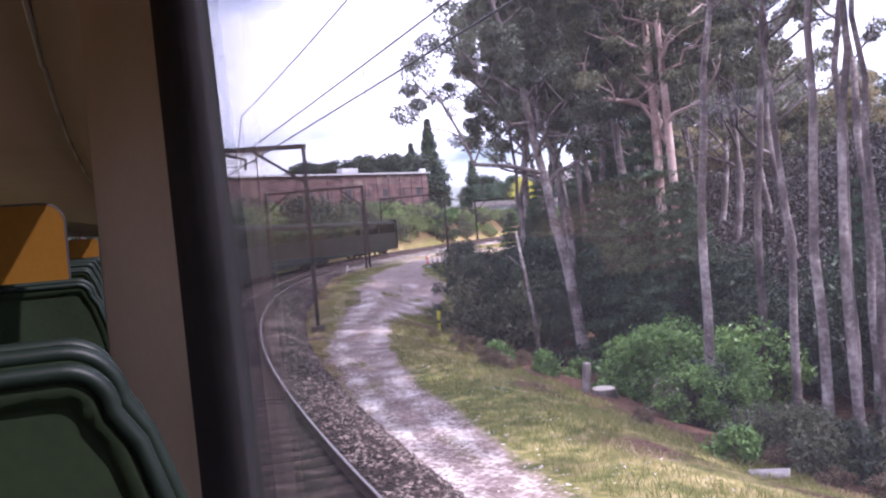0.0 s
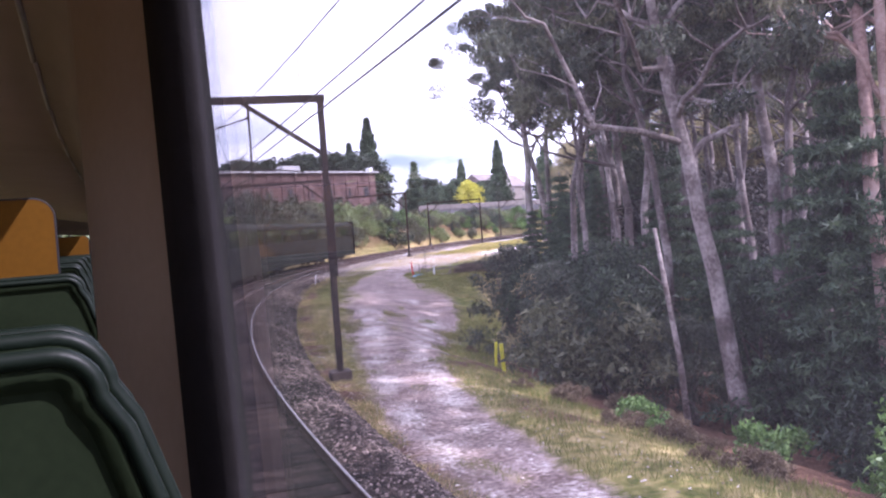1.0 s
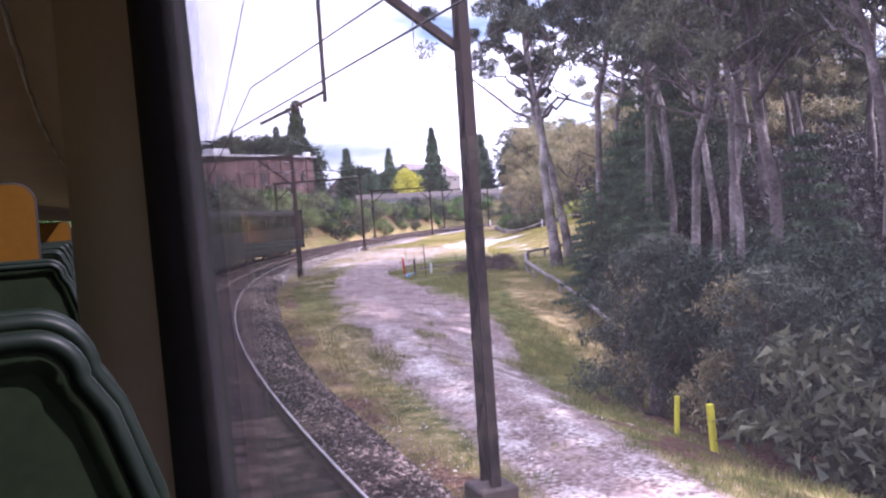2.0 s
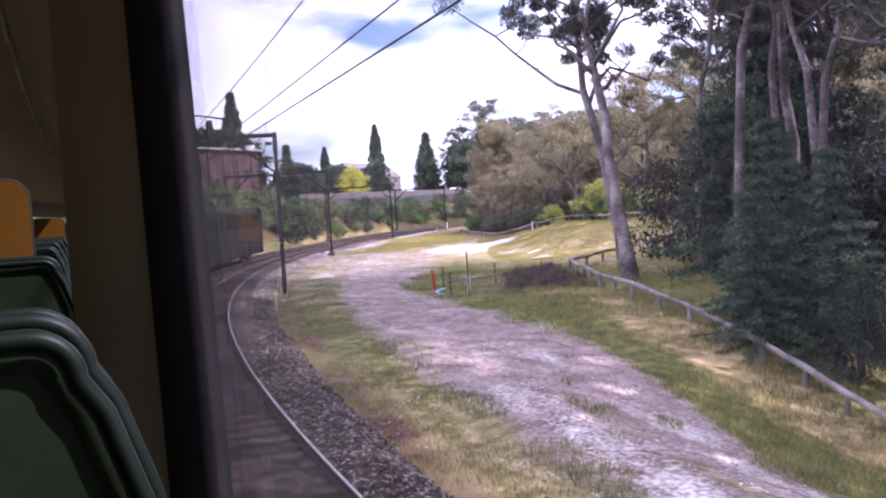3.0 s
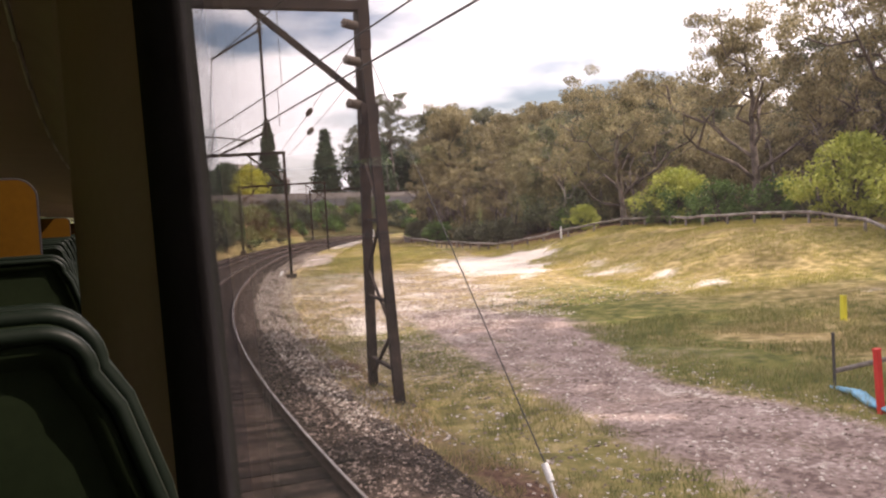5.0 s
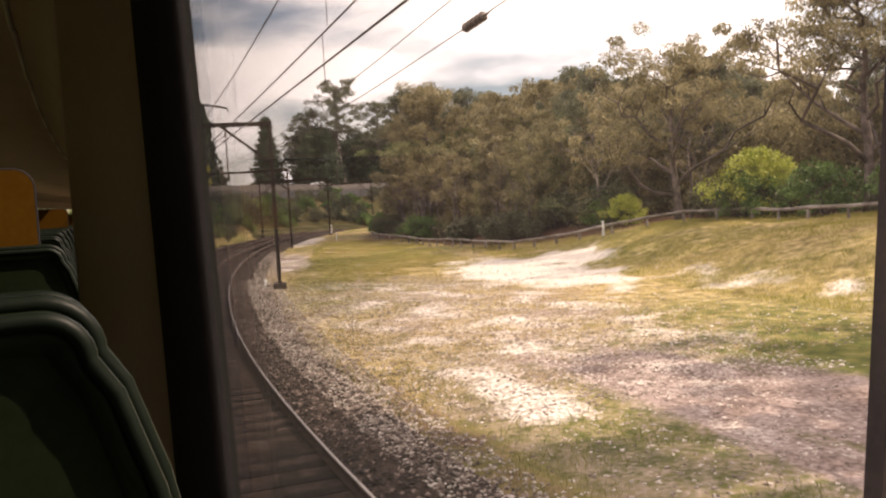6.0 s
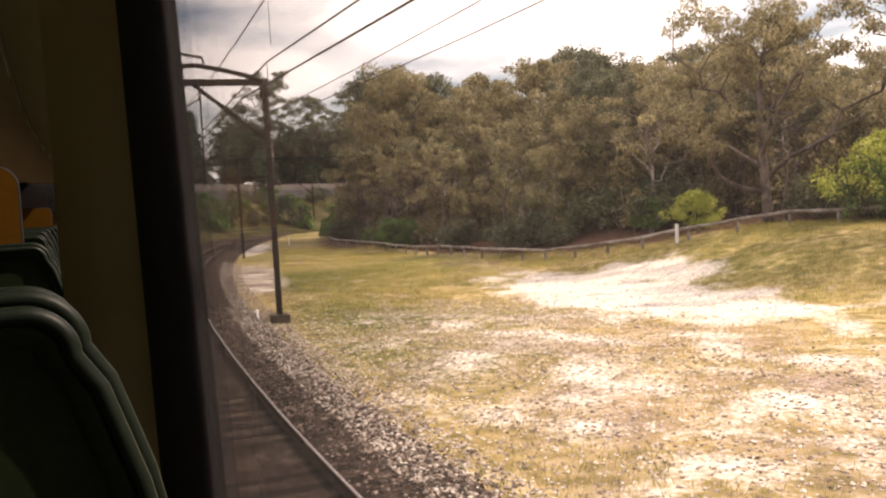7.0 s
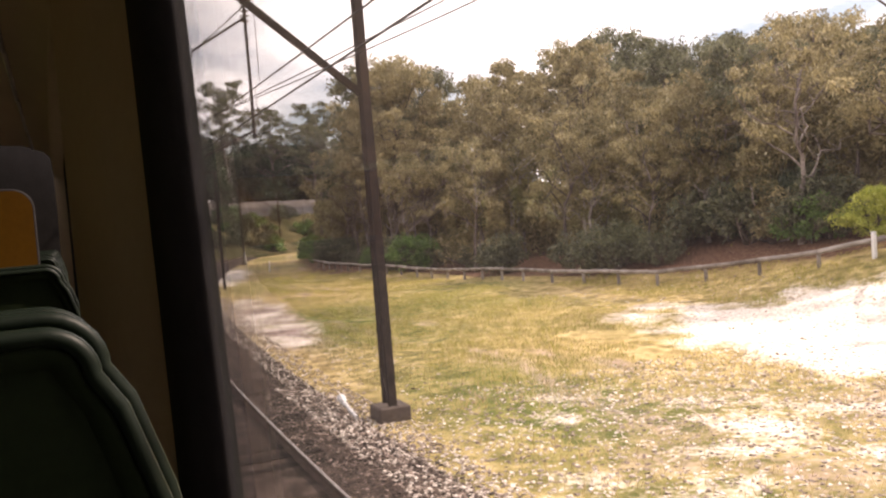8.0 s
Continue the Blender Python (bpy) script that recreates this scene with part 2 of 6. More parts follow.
M = {
    "ground": ground_mat(),
    "ballast": mat("ballast", [(0.018, 0.012, 0.009), (0.048, 0.032, 0.025), (0.125, 0.09, 0.074)], 0.95, spec=0.15, scale=3, fine=16, bump=1.0, depth=0.06),
    "pale_stone": mat("pale_stone", [(0.2, 0.15, 0.125), (0.42, 0.35, 0.3), (0.68, 0.61, 0.54)], 0.95, scale=1, fine=30, island=True, spread=0.7),
    "stone": mat("stone", [(0.036, 0.025, 0.02), (0.1, 0.072, 0.058), (0.34, 0.26, 0.22)], 0.95, scale=1, fine=30, island=True, spread=0.7),
    "rail": mat("rail", [(0.34, 0.3, 0.27), (0.55, 0.51, 0.48)], 0.34, 1.0, scale=2, bump=0.0),
    "rust": mat("rust", [(0.05, 0.028, 0.02), (0.12, 0.07, 0.05)], 0.85, scale=5, bump=0.2, depth=0.004),
    "sleeper": mat("sleeper", [(0.013, 0.0085, 0.0068), (0.03, 0.02, 0.016)], 0.95, spec=0.15, scale=3, fine=30, bump=0.4),
    "steel": mat("steel", [(0.014, 0.01, 0.0095), (0.03, 0.02, 0.017), (0.055, 0.034, 0.027)], 0.85, spec=0.25, scale=3, bump=0.15, depth=0.004),
    "wire": mat("wire", [(0.03, 0.03, 0.03), (0.06, 0.055, 0.05)], 0.6, 0.4, bump=0),
    "porcelain": mat("porcelain", [(0.1, 0.07, 0.05), (0.2, 0.15, 0.12)], 0.3, bump=0),
    "concrete": mat("concrete", [(0.11, 0.095, 0.088), (0.22, 0.195, 0.18)], 0.9, scale=3, fine=40, bump=0.3),
    "bark": mat("bark", [(0.042, 0.031, 0.028), (0.135, 0.106, 0.098), (0.38, 0.33, 0.31)], 0.9, scale=0.9, fine=9, bump=0.5, depth=0.03, spread=0.15),
    "bark_pale": mat("bark_pale", [(0.17, 0.145, 0.13), (0.34, 0.3, 0.275), (0.54, 0.49, 0.455)], 0.9, scale=1.1, fine=9, bump=0.3, depth=0.02),
    "bark_dark": mat("bark_dark", [(0.03, 0.022, 0.02), (0.085, 0.065, 0.055), (0.2, 0.16, 0.14)], 0.95, scale=1.5, fine=12, bump=0.8, depth=0.04, spread=0.15),
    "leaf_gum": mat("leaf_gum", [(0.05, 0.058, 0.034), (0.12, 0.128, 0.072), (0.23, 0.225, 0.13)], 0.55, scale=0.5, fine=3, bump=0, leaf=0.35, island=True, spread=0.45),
    # darker copy of leaf_gum; shade of the near crowns is in its colour
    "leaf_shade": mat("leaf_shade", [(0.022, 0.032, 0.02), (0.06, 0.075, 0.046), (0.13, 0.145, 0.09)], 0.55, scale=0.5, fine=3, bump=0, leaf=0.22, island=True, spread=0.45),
    "leaf_olive": mat("leaf_olive", [(0.125, 0.11, 0.056), (0.275, 0.235, 0.122), (0.46, 0.39, 0.22)], 0.55, scale=0.35, fine=3, bump=0, leaf=0.45, island=True, spread=0.45),
    "leaf_dark": mat("leaf_dark", [(0.013, 0.022, 0.013), (0.036, 0.053, 0.031), (0.08, 0.11, 0.06)], 0.6, scale=0.7, fine=4, bump=0, leaf=0.25, island=True, spread=0.4),
    "leaf_pine": mat("leaf_pine", [(0.02, 0.04, 0.022), (0.055, 0.09, 0.048), (0.115, 0.165, 0.085)], 0.6, scale=0.5, fine=3, bump=0, leaf=0.25, island=True, spread=0.35),
    "leaf_green": mat("leaf_green", [(0.05, 0.1, 0.025), (0.12, 0.215, 0.055), (0.22, 0.34, 0.095)], 0.5, scale=0.8, fine=4, bump=0, leaf=0.3, island=True, spread=0.4),
    "leaf_lime": mat("leaf_lime", [(0.27, 0.32, 0.055), (0.48, 0.53, 0.1), (0.66, 0.67, 0.2)], 0.5, scale=0.8, fine=4, bump=0, leaf=0.35, island=True, spread=0.4),
    # near-black leaf colour that holds the deep wood's shade
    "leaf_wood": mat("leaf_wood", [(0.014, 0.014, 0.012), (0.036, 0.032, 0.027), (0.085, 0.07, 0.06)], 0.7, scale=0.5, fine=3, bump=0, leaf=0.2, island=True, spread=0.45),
    "leaf_bank": mat("leaf_bank", [(0.1, 0.14, 0.045), (0.19, 0.24, 0.085), (0.31, 0.36, 0.15)], 0.5, scale=0.8, fine=4, bump=0, leaf=0.35, island=True, spread=0.4),
    "leaf_bracken": mat("leaf_bracken", [(0.075, 0.05, 0.03), (0.15, 0.105, 0.065), (0.27, 0.21, 0.13)], 0.8, scale=0.8, fine=4, bump=0, leaf=0.3, island=True, spread=0.4),
    "leaf_yellow": mat("leaf_yellow", [(0.42, 0.40, 0.05), (0.7, 0.68, 0.1)], 0.5, scale=0.8, fine=4, bump=0, leaf=0.35, island=True, spread=0.4),
    "grass": mat("grass", [(0.12, 0.15, 0.036), (0.22, 0.23, 0.065), (0.38, 0.33, 0.15)], 0.8, scale=0.35, fine=1.5, bump=0, leaf=0.5, island=True, spread=0.4),
    "straw": mat("straw", [(0.34, 0.25, 0.11), (0.52, 0.4, 0.19), (0.66, 0.54, 0.32)], 0.8, scale=0.35, fine=1.5, bump=0, leaf=0.5, island=True, spread=0.4),
    # brighter copy of grass; the mound's sunlight is in its colour
    "lawn": mat("lawn", [(0.24, 0.26, 0.05), (0.42, 0.39, 0.095), (0.58, 0.48, 0.19)], 0.8, scale=0.3, fine=1.5, bump=0, leaf=0.5, island=True, spread=0.4),
    "leaf_grey": mat("leaf_grey", [(0.026, 0.034, 0.022), (0.066, 0.078, 0.05), (0.13, 0.145, 0.098)], 0.6, scale=0.7, fine=4, bump=0, leaf=0.2, island=True, spread=0.4),
    "bark_split": mat("bark_split", [(0.2, 0.12, 0.1), (0.42, 0.29, 0.25), (0.58, 0.46, 0.41)], 0.9, scale=1.1, fine=9, bump=0.5, depth=0.03),
    "far_land": mat("far_land", [(0.03, 0.04, 0.02), (0.07, 0.08, 0.04)], 0.95, scale=0.02, fine=0.2, bump=0),
    "cut_wood": mat("cut_wood", [(0.5, 0.42, 0.33), (0.68, 0.6, 0.5)], 0.9, scale=8, fine=40, bump=0.2),
    "twig": mat("twig", [(0.05, 0.034, 0.026), (0.13, 0.092, 0.07), (0.27, 0.21, 0.17)], 0.9, scale=1, fine=6, bump=0, leaf=0.1, island=True, spread=0.4),
    "timber": mat("timber", [(0.1, 0.082, 0.068), (0.22, 0.19, 0.168), (0.36, 0.325, 0.3)], 0.9, scale=2, fine=25, bump=0.5, depth=0.01, spread=0.2),
    "footing": mat("footing", [(0.05, 0.036, 0.03), (0.12, 0.09, 0.075)], 0.9, scale=3, fine=40, bump=0.3),
    "brick": mat("brick", [(0.06, 0.034, 0.032), (0.12, 0.068, 0.06), (0.2, 0.125, 0.11)], 0.9, scale=0.6, fine=6, bump=0.3),
    "roof": mat("roof", [(0.35, 0.34, 0.34), (0.5, 0.49, 0.48)], 0.5, scale=0.4, fine=5, bump=0.1),
    "roof_dark": mat("roof_dark", [(0.16, 0.13, 0.125), (0.26, 0.22, 0.21)], 0.7, scale=0.4, fine=5, bump=0.2),
    "house_wall": mat("house_wall", [(0.16, 0.14, 0.125), (0.24, 0.215, 0.19)], 0.8, scale=0.6, fine=8, bump=0.1),
    "white": mat("white", [(0.62, 0.62, 0.62), (0.8, 0.8, 0.8)], 0.6, scale=2, bump=0.05),
    "red": mat("red", [(0.55, 0.02, 0.015), (0.75, 0.04, 0.03)], 0.5, scale=3, bump=0.1),
    "yellow": mat("yellow", [(0.6, 0.55, 0.03), (0.8, 0.75, 0.06)], 0.5, scale=3, bump=0.1),
    "blue": mat("blue", [(0.1, 0.35, 0.55), (0.2, 0.5, 0.7)], 0.5, scale=6, bump=0.1),
    "iron": mat("iron", [(0.03, 0.03, 0.03), (0.07, 0.065, 0.06)], 0.7, scale=6, bump=0.1),
    "wall_grey": mat("wall_grey", [(0.055, 0.054, 0.06), (0.13, 0.126, 0.133)], 0.9, scale=0.7, fine=8, bump=0.3),
    "dry_bank": mat("dry_bank", [(0.03, 0.034, 0.013), (0.075, 0.066, 0.028), (0.15, 0.118, 0.058)], 0.95, spec=0.1, scale=0.35, fine=3, bump=0.6, depth=0.1),
    "asphalt": mat("asphalt", [(0.04, 0.04, 0.042), (0.065, 0.063, 0.062)], 0.9, scale=1, fine=30, bump=0.2),
    "vinyl": mat("vinyl", [(0.008, 0.0125, 0.006), (0.015, 0.022, 0.011)], 0.5, scale=6, fine=120, bump=0.08, depth=0.002, spec=0.04),
    "vinyl_dark": mat("vinyl_dark", [(0.004, 0.008, 0.005), (0.007, 0.012, 0.0075)], 0.45, scale=6, fine=120, bump=0.1, depth=0.002, spec=0.16),
    "panel": mat("panel", [(0.28, 0.215, 0.15), (0.33, 0.255, 0.18)], 0.55, spec=0.3, scale=2, fine=60, bump=0.05, depth=0.002),
    "panel_orange": mat("panel_orange", [(0.07, 0.03, 0.002), (0.1, 0.044, 0.003)], 0.6, spec=0.08, scale=2, fine=60, bump=0.05),
    "gasket": mat("gasket", [(0.009, 0.008, 0.008), (0.016, 0.014, 0.015)], 0.8, spec=0.2, scale=8, bump=0.1),
    "trim": mat("trim", [(0.4, 0.37, 0.33), (0.52, 0.48, 0.43)], 0.35, 0.9, scale=8, bump=0.05),
    # coach paint kept dark so it merges with the shaded bank in view
    "coach": mat("coach", [(0.011, 0.012, 0.0085), (0.021, 0.023, 0.015), (0.03, 0.03, 0.02)], 0.9, 0.0, scale=0.8, fine=6, bump=0.1, spec=0.15),
    "glass": glass_mat("glass", (0.93, 0.94, 0.95), 0.02),
    "pane": mat("pane", [(0.02, 0.024, 0.03), (0.05, 0.055, 0.06)], 0.12, scale=1, bump=0),
    "car_white": mat("car_white", [(0.7, 0.7, 0.71), (0.8, 0.8, 0.8)], 0.25, scale=1, bump=0),
    "car_dark": mat("car_dark", [(0.05, 0.055, 0.07), (0.08, 0.085, 0.1)], 0.25, scale=1, bump=0),
}

# ---------------------------------------------------------------- shape helpers
RNG = np.random.default_rng(7)


def mesh_of(name, verts, faces, material, smooth=False):
    me = bpy.data.meshes.new(name)
    me.from_pydata([tuple(v) for v in verts], [], [tuple(f) for f in faces])
    me.materials.append(M[material])
    if smooth:
        me.polygons.foreach_set("use_smooth", [True] * len(me.polygons))
    me.update()
    return me


def quads_of(name, corners, material):
    """A mesh of separate small faces: corners is (n, 3 or 4, 3)."""
    n, c = corners.shape[:2]
    me = bpy.data.meshes.new(name)
    me.vertices.add(c * n)
    me.vertices.foreach_set("co", np.asarray(corners, np.float32).ravel())
    me.loops.add(c * n)
    me.loops.foreach_set("vertex_index", np.arange(c * n, dtype=np.int32))
    me.polygons.add(n)
    me.polygons.foreach_set("loop_start", np.arange(0, c * n, c, dtype=np.int32))
    me.materials.append(M[material])
    me.update(calc_edges=True)
    return me


def thing(name, label, category, group="", kind="", m=None):
    """An Empty that carries the parts of a thing."""
    ob = tagged(new(name), label, category, group, kind)
    if m is not None:
        ob.matrix_basis = m
    return ob


def part(name, me, parent, label="", m=None):
    ob = new(name, me)
    ob.parent = parent
    if m is not None:
        ob.matrix_basis = m
    if label:
        ob["label"] = label
    return ob


class Build:
    """Collects boxes, tubes and sweeps into one mesh."""

    def __init__(self):
        self.v, self.f = [], []

    def add(self, verts, faces):
        o = len(self.v)
        self.v += [tuple(v) for v in verts]
        self.f += [tuple(i + o for i in f) for f in faces]
        return self

    def box(self, x0, y0, z0, x1, y1, z1, bevel=0.0):
        b = bevel
        if b <= 0:
            v = [(x, y, z) for z in (z0, z1) for y in (y0, y1) for x in (x0, x1)]
            return self.add(v, [(0, 2, 3, 1), (4, 5, 7, 6), (0, 1, 5, 4), (2, 6, 7, 3), (0, 4, 6, 2), (1, 3, 7, 5)])
        ring = [(x0 + b, y0), (x1 - b, y0), (x1, y0 + b), (x1, y1 - b), (x1 - b, y1), (x0 + b, y1), (x0, y1 - b), (x0, y0 + b)]
        inner = [(min(max(x, x0 + b), x1 - b), min(max(y, y0 + b), y1 - b)) for x, y in ring]
        v = [(x, y, z0) for x, y in inner] + [(x, y, z0 + b) for x, y in ring] + [(x, y, z1 - b) for x, y in ring] + [(x, y, z1) for x, y in inner]
        f = [tuple(range(7, -1, -1)), tuple(range(24, 32))]
        for k in range(3):
            f += [(8 * k + i, 8 * k + (i + 1) % 8, 8 * k + 8 + (i + 1) % 8, 8 * k + 8 + i) for i in range(8)]
        return self.add(v, f)

    def tube(self, points, radii, sides=8, squash=1.0, cap=True):
        pts = [Vector(p) for p in points]
        if not hasattr(radii, "__len__"):
            radii = [radii] * len(pts)
        o, up = len(self.v), None
        for i, p in enumerate(pts):
            d = (pts[min(i + 1, len(pts) - 1)] - pts[max(i - 1, 0)]).normalized()
            if up is None:
                up = Vector((0, 0, 1)) if abs(d.z) < 0.9 else Vector((1, 0, 0))
            a = d.cross(up).normalized()
            up = a.cross(d).normalized()
            for k in range(sides):
                w = 2 * math.pi * (k + 0.5) / sides
                self.v.append(tuple(p + a * math.cos(w) * radii[i] + up * math.sin(w) * radii[i] * squash))
        n = len(pts)
        for i in range(n - 1):
            for k in range(sides):
                q = (k + 1) % sides
                self.f.append((o + i * sides + k, o + (i + 1) * sides + k, o + (i + 1) * sides + q, o + i * sides + q))
        if cap:
            self.f.append(tuple(o + k for k in range(sides)))
            self.f.append(tuple(o + (n - 1) * sides + k for k in range(sides - 1, -1, -1)))
        return self

    def bar(self, a, b, w, h):
        """A square bar from a to b."""
        a, b = Vector(a), Vector(b)
        d = (b - a).normalized()
        side = d.cross(Vector((0, 0, 1)) if abs(d.z) < 0.9 else Vector((0, 1, 0))).normalized()
        up = side.cross(d)
        v = [tuple(p + side * w / 2 * i + up * h / 2 * j) for p in (a, b) for j in (-1, 1) for i in (-1, 1)]
        return self.add(v, [(0, 1, 3, 2), (4, 6, 7, 5), (0, 4, 5, 1), (2, 3, 7, 6), (0, 2, 6, 4), (1, 5, 7, 3)])

    def sweep(self, rings, closed=False, ends=False):
        """Joins rings of equally many points."""
        o, n = len(self.v), len(rings[0])
        for r in rings:
            self.v += [tuple(p) for p in r]
        for i in range(len(rings) - 1):
            for k in range(n if closed else n - 1):
                q = (k + 1) % n
                self.f.append((o + i * n + k, o + i * n + q, o + (i + 1) * n + q, o + (i + 1) * n + k))
        if ends:
            self.f.append(tuple(o + k for k in range(n - 1, -1, -1)))
            self.f.append(tuple(o + (len(rings) - 1) * n + k for k in range(n)))
        return self

    def mesh(self, name, material, smooth=False):
        return mesh_of(name, self.v, self.f, material, smooth)


def smooth_step(a, b, x):
    t = np.clip((np.asarray(x, float) - a) / (b - a), 0, 1)
    return t * t * (3 - 2 * t)


def wave(x, y, scale, seed=0.0):
    """Cheap smooth waviness in -1 .. 1."""
    x, y = np.asarray(x) / scale + seed * 7.3, np.asarray(y) / scale - seed * 3.1
    return (np.sin(x * 1.7 + 1.3 * np.sin(y * 1.1 + seed)) + np.sin(y * 2.1 + 1.7 * np.sin(x * 0.9)) + np.sin((x + y) * 3.7 + seed) * 0.5) / 2.5

# ---------------------------------------------------------------- ground
TRACK_RIGHT, TRACK_LEFT = 2.29, -1.25     # centres of the two tracks
RAIL_TOP = 0.457


def lift(s, r):
    """Height of the ground at s along the line, r to its right."""
    s, r = np.asarray(s, float), np.asarray(r, float)
    g = 0.0021 * np.clip(s, -60, 260)
    z = np.where((r > -4.4) & (r < 4.1), 0.12, 0.0) + 0.0 * s
    z = np.where(r >= 4.1, 0.12 - 0.12 * smooth_step(4.1, 5.0, r), z)
    z = np.where(r <= -4.4, 0.12 - 0.12 * smooth_step(4.4, 5.4, -r), z)
    early = 1 - smooth_step(52, 74, s)
    z += -0.62 * early * smooth_step(4.0, 4.9, r)
    z += -1.5 * early * smooth_step(8.5, 14.5, r) - 1.1 * early * smooth_step(13.4, 17.5, r) - 1.2 * early * smooth_step(18, 40, r)
    # a grassy mound beyond the open ground
    hill = smooth_step(96, 112, s) * (1 - smooth_step(146, 176, s))
    z += 1.5 * hill * smooth_step(20, 30, r) * (1 - 0.3 * smooth_step(36, 60, r))
    z += 0.5 * smooth_step(70, 90, s) * smooth_step(20, 34, r)
    # the bank on the other side
    bank = smooth_step(-60, 20, s) * 0.4 + 0.6
    z += bank * (4.6 * smooth_step(5.0, 11, -r) + 2.6 * smooth_step(14, 26, -r) + 1.5 * smooth_step(26, 60, -r)) * (1 - 0.1 * smooth_step(150, 215, s))
    rough = np.clip(np.minimum(np.abs(r - 4.6), np.abs(r + 5.0)) / 3, 0, 1) * np.where((r > -5) & (r < 4.6), 0, 1)
    z += rough * (0.05 * wave(s, r, 1.3, 1) + 0.10 * wave(s, r, 5.0, 2))
    far = np.maximum(np.abs(r), np.abs(s) - 200)
    z += 6 * smooth_step(120, 500, far) * wave(s, r, 120, 3)
    return z + g


def cover(s, r):
    """Dirt, sand, dryness with the mound's sunlit tone, and leaf litter at a place."""
    s, r = np.asarray(s, float), np.asarray(r, float)
    wob = 0.35 * wave(s, 0 * s, 6, 4)
    mid = np.interp(s, [-40, 12, 28, 45, 63, 75, 86, 97, 125], [5.4, 5.9, 6.3, 8.2, 11.2, 10.0, 9.8, 11.4, 10.0]) + wob
    half = np.interp(s, [-40, 12, 28, 45, 63, 75, 86, 97, 125], [1.1, 1.0, 1.15, 1.6, 3.4, 2.3, 1.6, 2.4, 3.0])
    d = np.abs(r - mid) / half
    dirt = 1 - smooth_step(0.55, 1.5, d)
    ruts = 0.18 * np.exp(-((r - mid) / 0.28) ** 2) * (s < 62)
    streak = wave(s * 0.16, r, 0.7, 31) + 0.6 * wave(s * 0.3, r, 0.35, 32)
    dirt = dirt * (0.84 + 0.1 * wave(s, r, 1.6, 8) + 0.24 * streak) - ruts - 0.6 * smooth_step(96, 112, s)
    dirt = np.maximum(dirt, 0.5 * smooth_step(80, 92, s) * (1 - smooth_step(106, 116, s)) * smooth_step(5.4, 6.2, r) * (1 - smooth_step(13, 18, r)) * (0.85 + 0.3 * wave(s, r, 2.2, 11)))

    def blob(cs, cr, ls, lr, ang=0.0):
        a, b = s - cs, r - cr
        u, v = a * np.cos(ang) + b * np.sin(ang), -a * np.sin(ang) + b * np.cos(ang)
        return 1 - smooth_step(0.35, 1.35, np.sqrt((u / ls) ** 2 + (v / lr) ** 2))

    sand = np.maximum.reduce([blob(127, 18.2, 12, 3.8), blob(131.5, 21.5, 4.8, 3.2), 0.3 * blob(114.5, 22, 8, 2.2), 0.42 * blob(150, 6.2, 15, 2.0), blob(97, 25, 7, 1.2) * 0.2,
                              blob(105, 22.6, 6, 2.2) * 0.3, blob(190, 5.0, 16, 2.5) * 0.8, blob(112, 9.8, 9, 2.6) * 0.34, blob(100, 7.5, 4, 1.0) * 0.6])
    sand = np.maximum(sand, 0.4 * blob(114, 11.5, 17, 7.5) * (0.8 + 0.35 * wave(s, r, 1.4, 6) + 0.2 * wave(s, r, 0.6, 17)))
    rag = 0.30 * wave(s, r, 1.3, 15) + 0.22 * wave(s, r, 0.7, 16)
    sand = np.where((sand > 0.02) & (s > 92), np.clip(sand + rag * np.minimum(1, sand * 4), 0, 1), sand)
    strips = np.exp(-((np.abs(r - mid) - 0.5 * half) / (0.42 * half)) ** 2)
    sand = np.maximum(sand, strips * (0.4 + 0.2 * wave(s, r, 1.1, 12) + 0.1 * wave(s, r, 4.0, 13) + 0.14 * wave(s, r, 0.5, 33)) * (1 - smooth_step(58, 66, s)))
    sand = np.maximum(sand, dirt * (0.13 + 0.16 * wave(s, r, 1.3, 14) + 0.2 * streak) * smooth_step(58, 64, s))
    dirt = np.maximum(dirt, 0.75 * blob(150, 6.2, 15, 2.0) * (0.85 + 0.3 * wave(s, r, 1.2, 23)))
    dirt = np.maximum(dirt, 0.48 * blob(114, 11.5, 18, 8) * (0.85 + 0.3 * wave(s, r, 1.7, 19) + 0.2 * wave(s, r, 0.7, 20)))
    dry = 0.35 + 0.25 * wave(s, r, 7, 5) + 0.22 * smooth_step(85, 120, s) * (1 - smooth_step(18, 24, r)) + 0.16 * np.exp(-((r - 5.4) / 0.8) ** 2)
    dry = dry + 0.5 * np.exp(-((r - 17.3) / 1.5) ** 2) * (s > 52) * (s < 92)
    dry = dry - 0.35 * np.exp(-((r - 13.5) / 2.0) ** 2) * (s < 95) - 0.35 * np.exp(-((r - 15.0) / 1.2) ** 2) * (s > 54) * (s < 84)
    dry = dry - 0.32 * smooth_step(122, 128, s) * (1 - smooth_step(148, 156, s)) * np.exp(-((r - 8.5) / 2.6) ** 2)
    # extra straw here puts the mound's sunlit brightness into the colour
    dry = dry + 0.26 * smooth_step(96, 104, s) * smooth_step(18, 22, r) * (1 - smooth_step(160, 175, s))
    litter = 0.9 * (1 - smooth_step(44, 60, s)) * smooth_step(10.5, 13.5, r) + 0.9 * smooth_step(70, 80, s) * smooth_step(30, 40, r) * (1 - smooth_step(95, 110, s)) + smooth_step(38, 46, r) * smooth_step(95, 110, s)
    litter = np.maximum(litter, 0.9 * smooth_step(168, 182, s) * smooth_step(9, 15, r))
    behind = r - np.interp(s, [122, 127, 131, 137, 144, 154, 167, 179], [31.8, 31.6, 29.4, 24.9, 22.3, 20.2, 17.7, 14.8])
